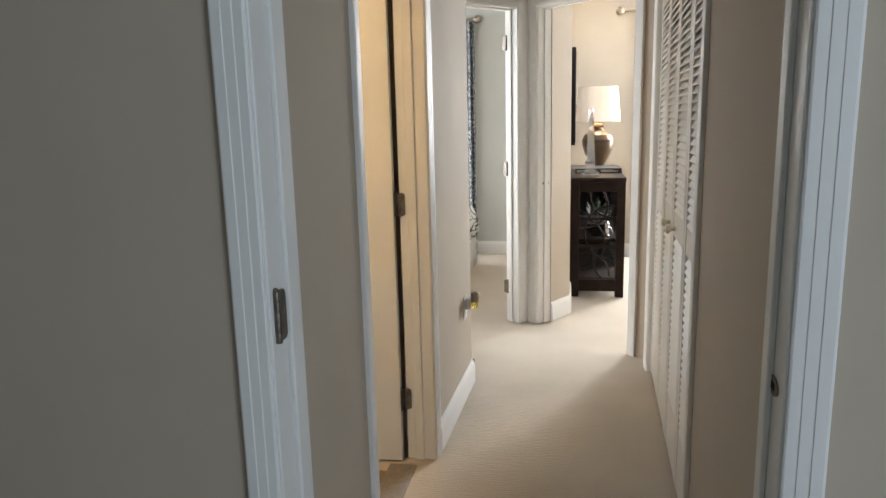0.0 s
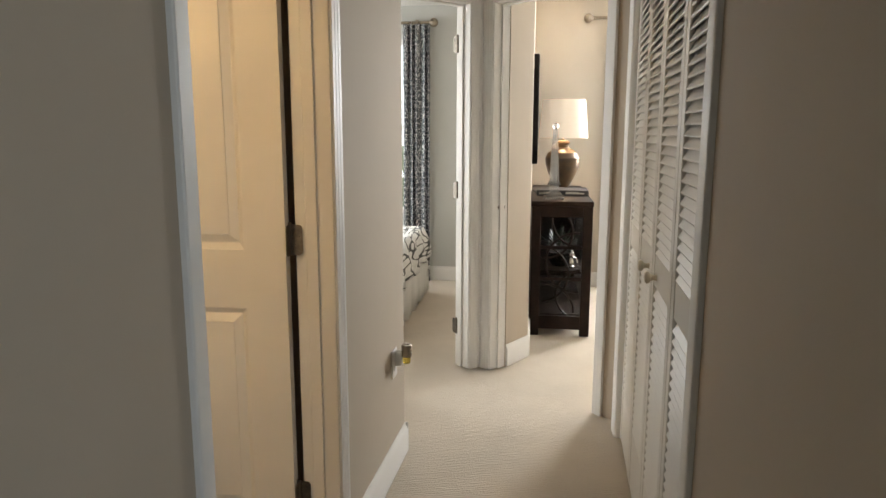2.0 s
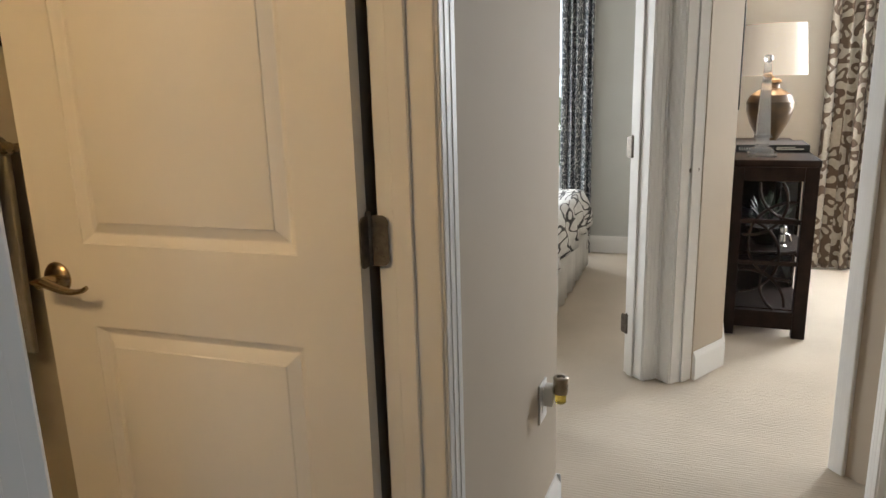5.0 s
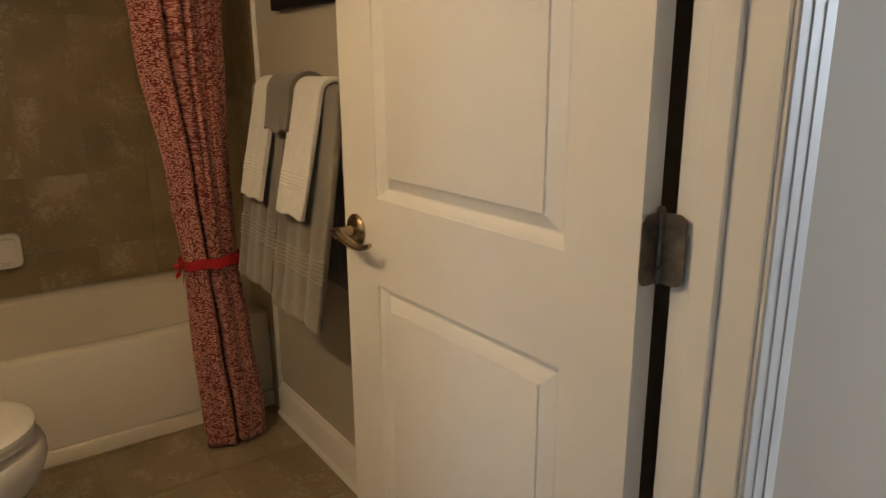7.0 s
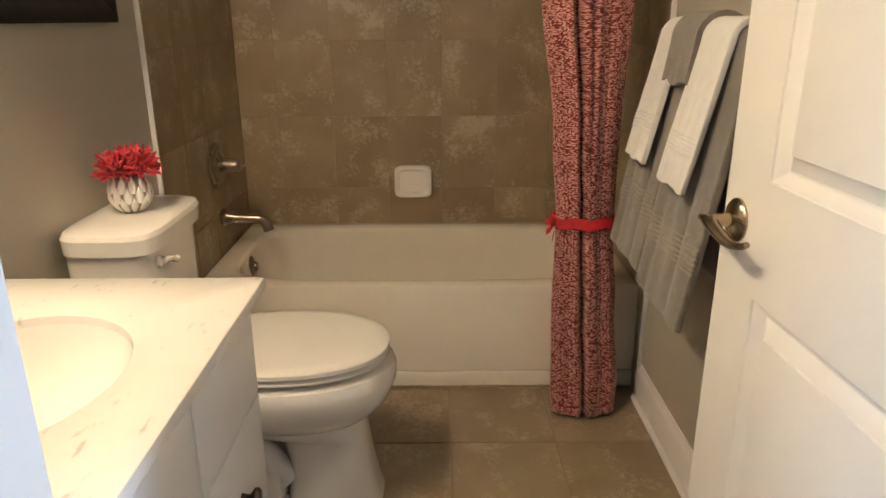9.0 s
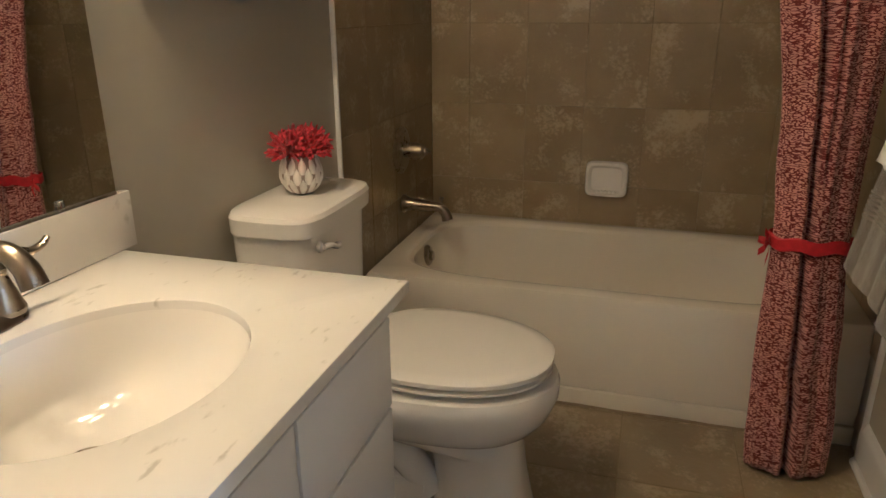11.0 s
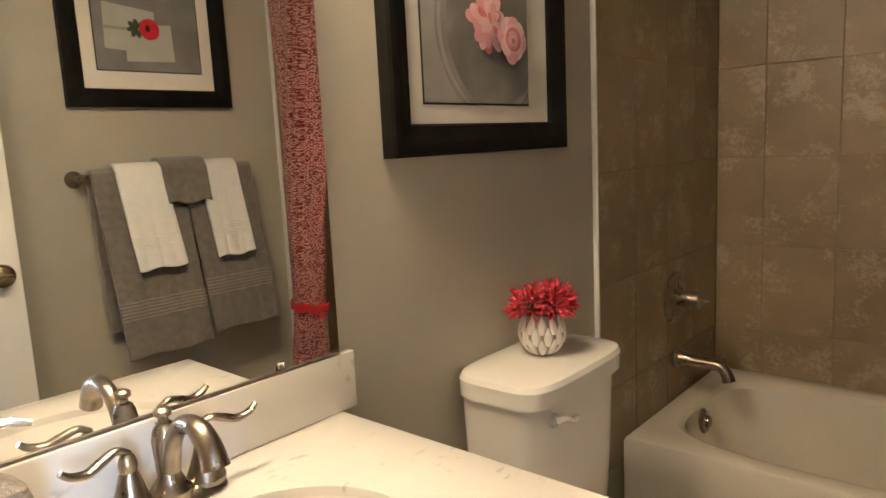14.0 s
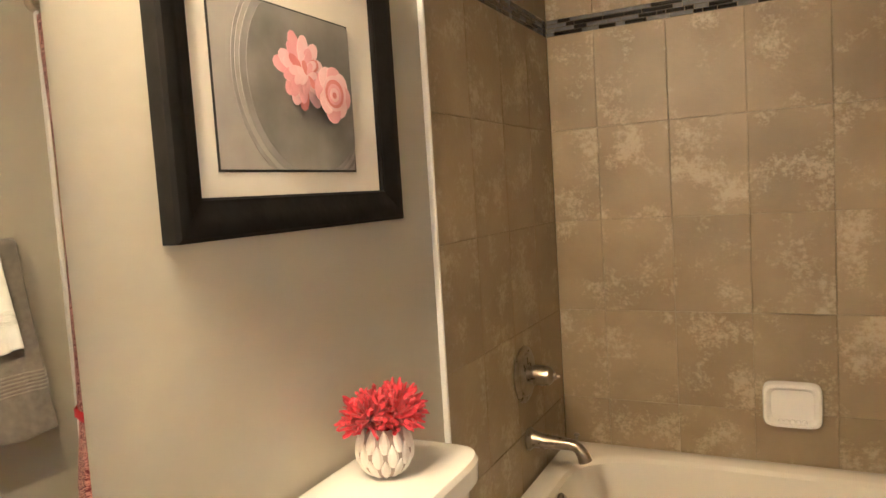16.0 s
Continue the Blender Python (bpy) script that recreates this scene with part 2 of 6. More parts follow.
# cultured marble with faint veins
MARBLE = mat("veined_white_marble", (0.77, 0.745, 0.70), (0.74, 0.715, 0.67), 0.16, scale=4, coat=0.3)
_n, _l, _b = nodes_of(MARBLE)
_src = _b.inputs["Base Color"].links[0].from_socket
_tc = _n.new("ShaderNodeTexCoord")
_map = _n.new("ShaderNodeMapping")
_map.inputs["Rotation"].default_value = (0, 0, radians(35))
_map.inputs["Scale"].default_value = (1, 2.6, 1)
_l.new(_tc.outputs["Object"], _map.inputs["Vector"])
_v = _n.new("ShaderNodeTexNoise")
_v.inputs["Scale"].default_value = 42
_v.inputs["Detail"].default_value = 5
_l.new(_map.outputs[0], _v.inputs["Vector"])
_r = _n.new("ShaderNodeValToRGB")
_e = _r.color_ramp.elements
_e[0].position, _e[0].color = 0.36, (0, 0, 0, 1)
_e[1].position, _e[1].color = 0.47, (0.6, 0.6, 0.6, 1)
_cl = _n.new("ShaderNodeTexNoise")
_cl.inputs["Scale"].default_value = 14
_l.new(_map.outputs[0], _cl.inputs["Vector"])
_pr = _n.new("ShaderNodeMath")
_pr.operation = "MULTIPLY"
_l.new(_v.outputs["Fac"], _pr.inputs[0])
_l.new(_cl.outputs["Fac"], _pr.inputs[1])
_l.new(_pr.outputs[0], _r.inputs["Fac"])
_mx = _n.new("ShaderNodeMix")
_mx.data_type = "RGBA"
_l.new(_r.outputs["Color"], _mx.inputs[0])
_l.new(_src, _mx.inputs[6])
_mx.inputs[7].default_value = (0.40, 0.38, 0.33, 1)
_l.new(_mx.outputs[2], _b.inputs["Base Color"])


def printed(name, back, ink, scale, lo, hi, rough=0.8, stretch=(1, 1, 1), distort=0.0, turn=0.0):
    """Cloth printed with a winding maze of ink, laid out by the cloth's own UVs in metres."""
    m = mat(name, back, tuple(x * 0.85 for x in back), rough, scale=40, bump=0.25, bscale=500, sheen=0.2)
    n, l, b = nodes_of(m)
    src = b.inputs["Base Color"].links[0].from_socket
    uv = n.new("ShaderNodeTexCoord")
    mp = n.new("ShaderNodeMapping")
    mp.inputs["Scale"].default_value = stretch
    mp.inputs["Rotation"].default_value = (0, 0, turn)
    l.new(uv.outputs["UV"], mp.inputs["Vector"])
    no = n.new("ShaderNodeTexNoise")
    no.inputs["Scale"].default_value = scale
    no.inputs["Detail"].default_value = 0.0
    no.inputs["Distortion"].default_value = distort
    l.new(mp.outputs[0], no.inputs["Vector"])
    r = n.new("ShaderNodeValToRGB")
    e = r.color_ramp.elements
    e[0].position, e[0].color = lo - 0.012, (0, 0, 0, 1)
    e[1].position, e[1].color = lo, (1, 1, 1, 1)
    for p, c in ((hi, 1), (hi + 0.012, 0)):
        x = e.new(p)
        x.color = (c, c, c, 1)
    l.new(no.outputs["Fac"], r.inputs["Fac"])
    mx = n.new("ShaderNodeMix")
    mx.data_type = "RGBA"
    l.new(r.outputs["Color"], mx.inputs[0])
    l.new(src, mx.inputs[6])
    mx.inputs[7].default_value = (*ink, 1)
    l.new(mx.outputs[2], b.inputs["Base Color"])
    return m


CURTAINRED = printed("red_maze_print_cloth", (0.62, 0.30, 0.25), (0.13, 0.008, 0.011), 180, 0.385, 0.565, stretch=(0.28, 1.0, 1.0))
CURTAINGREY = printed("charcoal_check_cloth", (0.075, 0.085, 0.10), (0.56, 0.57, 0.58), 60, 0.49, 0.57, stretch=(1.0, 0.35, 1))
CURTAINTAN = printed("brown_leaf_cloth", (0.45, 0.40, 0.33), (0.10, 0.065, 0.04), 16, 0.50, 0.70)
STRIPES = printed("black_and_white_zebra_cloth", (0.80, 0.80, 0.79), (0.015, 0.015, 0.018), 24, 0.48, 0.56, stretch=(1.0, 0.22, 1), turn=0.5)

# ---- mesh helpers ----
def finish(name, bm, material, parent=None, label="", smooth=True, angle=28):
    me = bpy.data.meshes.new(name)
    bmesh.ops.recalc_face_normals(bm, faces=bm.faces[:])
    if smooth:
        for f in bm.faces:
            f.smooth = True
        lim = radians(angle)
        for e in bm.edges:
            if len(e.link_faces) == 2 and e.calc_face_angle(0) > lim:
                e.smooth = False
    bm.to_mesh(me)
    bm.free()
    me.materials.append(material)
    ob = new(name, me)
    if parent:
        ob.parent = parent
    if label:
        ob["label"] = label
    return ob


def part(name, bm, material, parent, label=""):
    return finish(name, bm, material, parent, label)


def thing(name, label, category, m=None, group="", kind=""):
    ob = new(name)
    ob.empty_display_size = 0.05
    if m is not None:
        ob.matrix_world = m
    return tagged(ob, label, category, group, kind)


def box(bm, lo, hi, bevel=0.0, seg=2, m=None):
    r = bmesh.ops.create_cube(bm, size=1)
    vs = r["verts"]
    for v in vs:
        v.co = Vector([lo[i] + (v.co[i] + 0.5) * (hi[i] - lo[i]) for i in range(3)])
    if bevel:
        es = list({e for v in vs for e in v.link_edges})
        g = bmesh.ops.bevel(bm, geom=es, offset=bevel, segments=seg, profile=0.5, affect="EDGES")
        vs = list({v for f in g["faces"] for v in f.verts} | {v for v in vs if v.is_valid})
    if m is not None:
        for v in vs:
            v.co = m @ v.co
    return bm


def boxes(*spec):
    bm = bmesh.new()
    for s in spec:
        box(bm, *s)
    return bm


def rings(bm, loops, closed=True, cap0=True, cap1=True):
    """Skin a row of equal loops of points."""
    rows = [[bm.verts.new(p) for p in lp] for lp in loops]
    n = len(rows[0])
    for a, b in zip(rows, rows[1:]):
        for i in range(n if closed else n - 1):
            j = (i + 1) % n
            bm.faces.new((a[i], a[j], b[j], b[i]))
    if closed and cap0:
        bm.faces.new(rows[0][::-1])
    if closed and cap1:
        bm.faces.new(rows[-1])
    return rows


def lathe(bm, prof, n=32, m=None, cap0=True, cap1=True):
    """prof: (radius, height) pairs, turned round z."""
    m = m or Matrix()
    rings(bm, [[m @ Vector((r * math.cos(2 * math.pi * i / n), r * math.sin(2 * math.pi * i / n), z)) for i in range(n)] for r, z in prof], True, cap0, cap1)
    return bm


def tube(bm, pts, radii, n=14, flat=1.0):
    pts = [Vector(p) for p in pts]
    loops = []
    side = None
    for i, p in enumerate(pts):
        d = (pts[min(i + 1, len(pts) - 1)] - pts[max(i - 1, 0)]).normalized()
        if side is None:
            side = d.cross(Vector((0, 0, 1)))
            if side.length < 0.05:
                side = d.cross(Vector((0, 1, 0)))
        side = (side - d * side.dot(d)).normalized()
        up = d.cross(side)
        r = radii[i] if isinstance(radii, (list, tuple)) else radii
        loops.append([p + side * (r * math.cos(2 * math.pi * k / n)) + up * (r * flat * math.sin(2 * math.pi * k / n)) for k in range(n)])
    rings(bm, loops)
    return bm


def curve_pts(ctrl, n=24):
    """Smooth points through control points (Catmull-Rom)."""
    c = [Vector(p) for p in ctrl]
    c = [c[0] * 2 - c[1]] + c + [c[-1] * 2 - c[-2]]
    segs = len(c) - 3
    out = []
    for k in range(n + 1):
        u = k / n * segs
        i = min(int(u), segs - 1)
        t = u - i
        p0, p1, p2, p3 = c[i:i + 4]
        out.append(0.5 * ((2 * p1) + (p2 - p0) * t + (2 * p0 - 5 * p1 + 4 * p2 - p3) * t * t + (3 * p1 - p0 - 3 * p2 + p3) * t ** 3))
    return out


def oval(cx, cy, z, a, b, n=48, p=2.0, b2=None):
    """A superellipse loop; b2: another half-length towards -y."""
    out = []
    for i in range(n):
        t = 2 * math.pi * i / n
        c, s = math.cos(t), math.sin(t)
        bb = b if s >= 0 or b2 is None else b2
        out.append(Vector((cx + a * math.copysign(abs(c) ** (2 / p), c), cy + bb * math.copysign(abs(s) ** (2 / p), s), z)))
    return out


def extrude_profile(bm, prof, p0, p1, out):
    """Profile (out, up) carried from p0 to p1; out is the unit direction away from the wall."""
    p0, p1, out = Vector(p0), Vector(p1), Vector(out)
    up = Vector((0, 0, 1))
    rings(bm, [[p + out * a + up * b for a, b in prof] for p in (p0, p1)])
    return bm


HALL = pose(-0.219, 0.004, 0, 0, 0, -2.4)
BASE = [(0, 0), (0.015, 0), (0.015, 0.100), (0.011, 0.112), (0.006, 0.120), (0.004, 0.130), (0, 0.130)]
CASING = [(0.0, 0.0), (0.0, 0.0065), (0.003, 0.0085), (0.018, 0.0098), (0.0192, 0.0112), (0.036, 0.0122), (0.0372, 0.0136), (0.053, 0.0144), (0.0565, 0.0130), (0.058, 0.0105), (0.058, 0.0)]


def baseboard(name, p0, p1, out, m=None, label="white painted moulded baseboard"):
    bm = bmesh.new()
    extrude_profile(bm, BASE, p0, p1, out)
    ob = finish(name, bm, TRIM)
    if m is not None:
        ob.matrix_world = m
    return tagged(ob, label, "baseboard", kind="structure")


def wall(name, label, material, *spec, m=None):
    ob = finish(name, boxes(*spec), material, smooth=False)
    if m is not None:
        ob.matrix_world = m
    return tagged(ob, label, "wall", kind="structure")


def door_frame(name, label, m, w, h, thick, front=True, back=True, stop=0.0, wide=1.0):
    """Opening from x=0 to w, wall from y=0 (front) to thick. Jamb boards, stops and mitred casings."""
    t = thing(name, label, "door frame", m, kind="structure")
    e = 0.018
    for lo, hi in (((-e, -0.002, 0), (0, thick + 0.002, h + e)), ((w, -0.002, 0), (w + e, thick + 0.002, h + e)), ((0, -0.002, h), (w, thick + 0.002, h + e))):
        part("jamb", boxes((lo, hi, 0.002, 1)), TRIM, t)
    s = stop or thick * 0.45
    for lo, hi in (((0, s, 0), (0.010, s + 0.035, h)), ((w - 0.010, s, 0), (w, s + 0.035, h)), ((0.010, s, h - 0.010), (w - 0.010, s + 0.035, h))):
        part("door_stop", boxes((lo, hi, 0.002, 1)), TRIM, t)
    for on, y, sg in ((front, 0.0, -1), (back, thick, 1)):
        if not on:
            continue
        bm = bmesh.new()
        g = 0.005
        loops = []
        for cx, cz, sx, sz in ((-g, 0, -1, 0), (-g, h + g, -1, 1), (w + g, h + g, 1, 1), (w + g, 0, 1, 0)):
            loops.append([Vector((cx + sx * a, y + sg * b, cz + sz * a)) for a, b in [(u * wide, v) for u, v in CASING]])
        rings(bm, loops)
        finish("casing", bm, TRIM, t, angle=24)
    return t


def panel_door(name, label, m, w, h, zs, stile=0.118, thick=0.035):
    """Door leaf from x=0 (hinge) to w, y from 0 (face) to thick; zs: panel (bottom, top) pairs."""
    t = thing(name, label, "door", m)
    bm = bmesh.new()
    lv = [(0.0, 0.0), (0.0015, -0.003), (0.005, -0.0045), (0.012, -0.011), (0.017, -0.015), (0.020, -0.0155), (0.0215, -0.0145), (0.042, -0.0045), (0.0435, -0.001), (0.047, 0.0)]
    for face in (0, 1):
        def P(x, d, z):
            return Vector((x, (-d if face == 0 else thick + d), z))
        x0, x1 = stile, w - stile
        zc = [0.0]
        for a, b in zs:
            zc += [a, b]
        zc.append(h)
        def quad(xa, xb, za, zb):
            bm.faces.new([bm.verts.new(P(*c)) for c in ((xa, 0, za), (xb, 0, za), (xb, 0, zb), (xa, 0, zb))])
        quad(0, x0, 0, h)
        quad(x1, w, 0, h)
        for i in range(0, len(zc), 2):
            quad(x0, x1, zc[i], zc[i + 1])
        for a, b in zs:
            rings(bm, [[P(x0 + o, d, a + o), P(x1 - o, d, a + o), P(x1 - o, d, b - o), P(x0 + o, d, b - o)] for o, d in lv], True, False, True)
    for c in (((0, 0), (0, h)), ((w, 0), (w, h))):
        x = c[0][0]
        bm.faces.new([bm.verts.new(Vector(p)) for p in ((x, 0, 0), (x, thick, 0), (x, thick, h), (x, 0, h))])
    for z in (0, h):
        bm.faces.new([bm.verts.new(Vector(p)) for p in ((0, 0, z), (w, 0, z), (w, thick, z), (0, thick, z))])
    bmesh.ops.remove_doubles(bm, verts=bm.verts[:], dist=0.0004)
    part("leaf", bm, DOORW, t)
    return t

# ---- structure: hall, laid out in the hall's own frame ----
HC = 2.44
wall("wall_hall_left", "smooth greige painted hall wall beside the bathroom door", WALL,
     ((-0.113, 1.81, 0), (0, 2.460, HC)), ((-0.113, 2.460, 2.063), (0, 3.226, HC)), ((-0.113, 3.226, 0), (0, 4.065, HC)), ((-1.6, 3.955, 0), (-0.113, 4.065, HC)), m=HALL)
wall("wall_hall_right", "smooth greige painted hall wall beside the closet", WALL,
     ((0.907, 1.81, 0), (1.03, 2.747, HC)), ((0.907, 2.747, 2.063), (1.03, 4.373, HC)), ((0.907, 4.373, 0), (1.03, 4.47, HC)), m=HALL)
wall("wall_closet", "plain closet interior behind louvred doors", WALL, ((1.03, 2.6, 0), (1.07, 4.45, HC)), m=HALL)
wall("wall_hall_near", "painted wall pierced by the doorway into the hall", WALL,
     ((-2.6, 1.69, 0), (-0.14, 1.715, HC)), ((-0.14, 1.69, 0), (0.081, 1.81, HC)), ((0.081, 1.69, 2.063), (0.908, 1.81, HC)), ((0.908, 1.69, 0), (2.6, 1.81, HC)), m=HALL)
# the room in which the walk starts; its unseen right wall has an added opening
wall("wall_office", "plain painted walls of the first room", WALL_BED,
     ((-2.72, -2.1, 0), (-2.6, 1.69, HC)), ((-2.6, -2.1, 0), (2.72, -1.98, HC)),
     ((2.6, -1.98, 0), (2.72, -1.1, HC)), ((2.6, 0.2, 0), (2.72, 1.81, HC)), ((2.6, -1.1, 0), (2.72, 0.2, 0.8)), ((2.6, -1.1, 2.1), (2.72, 0.2, HC)), m=HALL)

# flooring and ceiling
tagged(finish("floor_carpet", boxes(((-4.5, -2.3, -0.12), (3.6, 7.7, -0.004))), CARPET, smooth=False), "ribbed cream loop-pile carpet", "carpet", kind="structure")
tagged(finish("ceiling", boxes(((-4.5, -2.3, HC), (3.6, 7.8, HC + 0.1))), CEIL, smooth=False), "flat white painted ceiling", "ceiling", kind="structure")

# angled walls at the end of the hall, each with a door
S = math.sqrt(0.5)
APEX = Vector((0.185, 5.20))
M_BED = pose(APEX.x - S * (0.09 + 0.72), APEX.y - S * (0.09 + 0.72), 0, 0, 0, 45)
M_STUDY = pose(APEX.x + S * 0.09, APEX.y - S * 0.09, 0, 0, 0, -45)
wall("wall_angled_bedroom", "greige angled wall round the bedroom door", WALL,
     ((-0.9, 0, 0), (-0.018, 0.115, HC)), ((-0.018, 0, 2.048), (0.738, 0.115, HC)), ((0.738, 0, 0), (0.81, 0.115, HC)), m=M_BED)
wall("wall_angled_study", "greige angled wall round the study door", WALL,
     ((-0.088, 0, 0), (-0.018, 0.115, HC)), ((-0.018, 0, 2.048), (0.778, 0.115, HC)), ((0.778, 0, 0), (1.0, 0.115, HC)), m=M_STUDY)
for _m, _a, _b in ((M_BED, 0.7835, 0.802), (M_STUDY, -0.082, -0.0635)):
    _t = finish("trim", boxes(((_a, -0.015, 0), (_b, 0.001, HC), 0.002, 1)), TRIM)
    _t.matrix_world = _m
    tagged(_t, "white filler strip between two door casings", "trim", kind="structure")
door_frame("door_frame_bedroom", "white moulded door frame of the bedroom", M_BED, 0.72, 2.03, 0.115)
door_frame("door_frame_study", "white moulded door frame of the study", M_STUDY, 0.76, 2.03, 0.115)
# hall doorway and bathroom doorway
door_frame("door_frame_hall", "white moulded door frame of the hall doorway", HALL @ pose(0.099, 1.69, 0), 0.791, 2.045, 0.12)
M_BATH = HALL @ pose(0, 2.478, 0, 0, 0, 90)
door_frame("door_frame_bathroom", "white moulded door frame of the bathroom", M_BATH, 0.73, 2.045, 0.113, back=False, stop=0.045)
M_CLOS = HALL @ pose(0.907, 4.355, 0, 0, 0, -90)
door_frame("door_frame_closet", "white moulded frame round the bifold closet doors", M_CLOS, 1.59, 2.045, 0.12, back=False, stop=0.07, wide=1.65)
baseboard("baseboard", (0, 3.272, 0), (0, 4.065, 0), (1, 0, 0), HALL)
baseboard("baseboard", (0, 1.81, 0), (0, 2.414, 0), (1, 0, 0), HALL)
baseboard("baseboard", (0.015, 4.065, 0), (-1.6, 4.065, 0), (0, 1, 0), HALL)
baseboard("baseboard", (0.907, 1.81, 0), (0.907, 2.662, 0), (-1, 0, 0), HALL)

# ---- structure: bedroom and study beyond the hall ----
wall("wall_bedroom_far", "pale grey bedroom wall with a window", WALL_BED,
     ((-4.4, 7.52, 0), (-1.85, 7.66, HC)), ((-1.85, 7.52, 0), (-0.62, 7.66, 0.62)), ((-1.85, 7.52, 2.16), (-0.62, 7.66, HC)), ((-0.62, 7.52, 0), (0.30, 7.66, HC)))
# The opening in this side wall is added for the fill lamp.
wall("wall_bedroom_side", "pale grey bedroom side wall", WALL_BED, ((-4.5, 3.9, 0), (-4.4, 5.55, HC)), ((-4.5, 6.85, 0), (-4.4, 7.66, HC)), ((-4.5, 5.55, 0), (-4.4, 6.85, 0.7)), ((-4.5, 5.55, 2.1), (-4.4, 6.85, HC)), ((-4.4, 3.85, 0), (-1.55, 3.95, HC)))
WE = Vector((0.46, 5.43))
W0 = Vector((0.335, 5.215))
bm = bmesh.new()
pts = [W0, WE, Vector((0.46, 7.44)), Vector((0.30, 7.44)), Vector((0.30, 5.43)), Vector((0.22, 5.27))]
rings(bm, [[Vector((p.x, p.y, z)) for p in pts] for z in (0, HC)])
tagged(finish("wall_study_side", bm, WALL, smooth=False), "greige study wall that carries the television", "wall", kind="structure")
wall("wall_study_far", "warm beige far wall of the study", WALL_STUDY, ((0.30, 7.44, 0), (3.5, 7.56, HC)))
# Unseen wall; its window opening is added to let sky light in.
wall("wall_study_right", "beige study wall with an added unseen window", WALL_STUDY,
     ((2.4, 3.9, 0), (2.5, 5.7, HC)), ((2.4, 5.7, 0), (2.5, 6.9, 0.8)), ((2.4, 5.7, 2.1), (2.5, 6.9, HC)), ((2.4, 6.9, 0), (2.5, 7.56, HC)), ((1.0, 4.0, 0), (2.4, 4.1, HC)))
d = (WE - W0).normalized()
baseboard("baseboard", (W0.x, W0.y, 0), (WE.x, WE.y, 0), (d.y, -d.x, 0))
baseboard("baseboard", (0.46, 5.43, 0), (0.46, 7.44, 0), (1, 0, 0))
baseboard("baseboard", (0.46, 7.44, 0), (2.4, 7.44, 0), (0, -1, 0))
baseboard("baseboard", (-4.4, 7.52, 0), (0.30, 7.52, 0), (0, -1, 0))


def window(name, m, w, h, label="white framed double-hung window"):
    t = thing(name, label, "window", m, kind="structure")
    f = 0.045
    for lo, hi in (((0, 0, 0), (f, 0.08, h)), ((w - f, 0, 0), (w, 0.08, h)), ((f, 0, 0), (w - f, 0.08, f)), ((f, 0, h - f), (w - f, 0.08, h)), ((f, 0.02, h / 2 - 0.025), (w - f, 0.07, h / 2 + 0.025)), ((w / 2 - 0.01, 0.03, f), (w / 2 + 0.01, 0.06, h - f))):
        part("window_frame", boxes((lo, hi, 0.004, 1)), TRIM, t)
    part("window_sill", boxes(((-0.03, -0.03, -0.03), (w + 0.03, 0.08, 0), 0.004, 1)), TRIM, t)
    p = part("pane", boxes(((f, 0.048, f), (w - f, 0.052, h - f))), GLASS, t)
    p.visible_shadow = False
    return t


window("window_1", pose(-1.85, 7.55, 0.62), 1.23, 1.54)
# Unseen window, added to give the bedroom's side fill an opening.
window("window_3", pose(-4.43, 5.55, 0.7, 0, 0, 90), 1.3, 1.4)
# Added window on the study's unseen right wall.
window("window_2", pose(2.43, 6.9, 0.8, 0, 0, -90), 1.2, 1.3)
SKYGLOW = glow("bright_outdoors", (0.86, 0.93, 1.0), 1.6)
bm = bmesh.new()
box(bm, (-60, 80, -10), (60, 80.2, 45))
tagged(finish("backdrop", bm, SKYGLOW, smooth=False), "bright overexposed outdoors", "backdrop", kind="structure")
GROUND = mat("mown_grass", (0.13, 0.17, 0.075), (0.09, 0.13, 0.05), 0.95, scale=3)
tagged(finish("ground", boxes(((-300, -300, -0.5), (300, 300, -0.3))), GROUND, smooth=False), "grass ground outside the house", "ground", kind="structure")

# ---- structure: bathroom ----
BX0, BX1, BY0, BY1 = -2.845, -0.30, 1.86, 3.385
wall("wall_bath_left", "taupe painted bathroom wall behind vanity and toilet", WALL_BATH, ((-2.96, 1.80, 0), (-0.14, BY0, HC)))
wall("wall_bath_right", "taupe painted bathroom wall with a towel bar", WALL_BATH, ((-2.96, BY1, 0), (-0.215, 3.5, HC)))
wall("wall_bath_back", "bathroom wall behind the bathtub tiling", GROUT, ((-2.96, BY0, 0), (BX0, BY1, HC)))
tagged(finish("floor_bath", boxes(((BX0, BY0, -0.05), (-0.33, BY1, -0.003)), ((-0.33, 2.565, -0.05), (-0.226, 3.10, -0.003))), GROUT, smooth=False), "tan grout bed of the bathroom floor", "floor", kind="structure")
baseboard("baseboard", (-1.99, BY1, 0), (-0.22, BY1, 0), (0, -1, 0), label="white painted baseboard along the towel wall")
baseboard("baseboard", (-1.0, BY0, 0), (-1.94, BY0, 0), (0, 1, 0))
bm = bmesh.new()
extrude_profile(bm, [(0.015, 0), (0.027, 0), (0.026, 0.008), (0.021, 0.014), (0.015, 0.016)], (-1.985, BY1, 0), (-0.9, BY1, 0), (0, -1, 0))
tagged(finish("trim", bm, TRIM), "white quarter-round shoe moulding", "trim", kind="structure")
bm = boxes(((-0.26, 2.56, -0.004), (-0.15, 3.15, 0.006), 0.003, 2))
tagged(finish("threshold", bm, STONE), "narrow threshold strip under the bathroom door", "threshold", kind="structure")

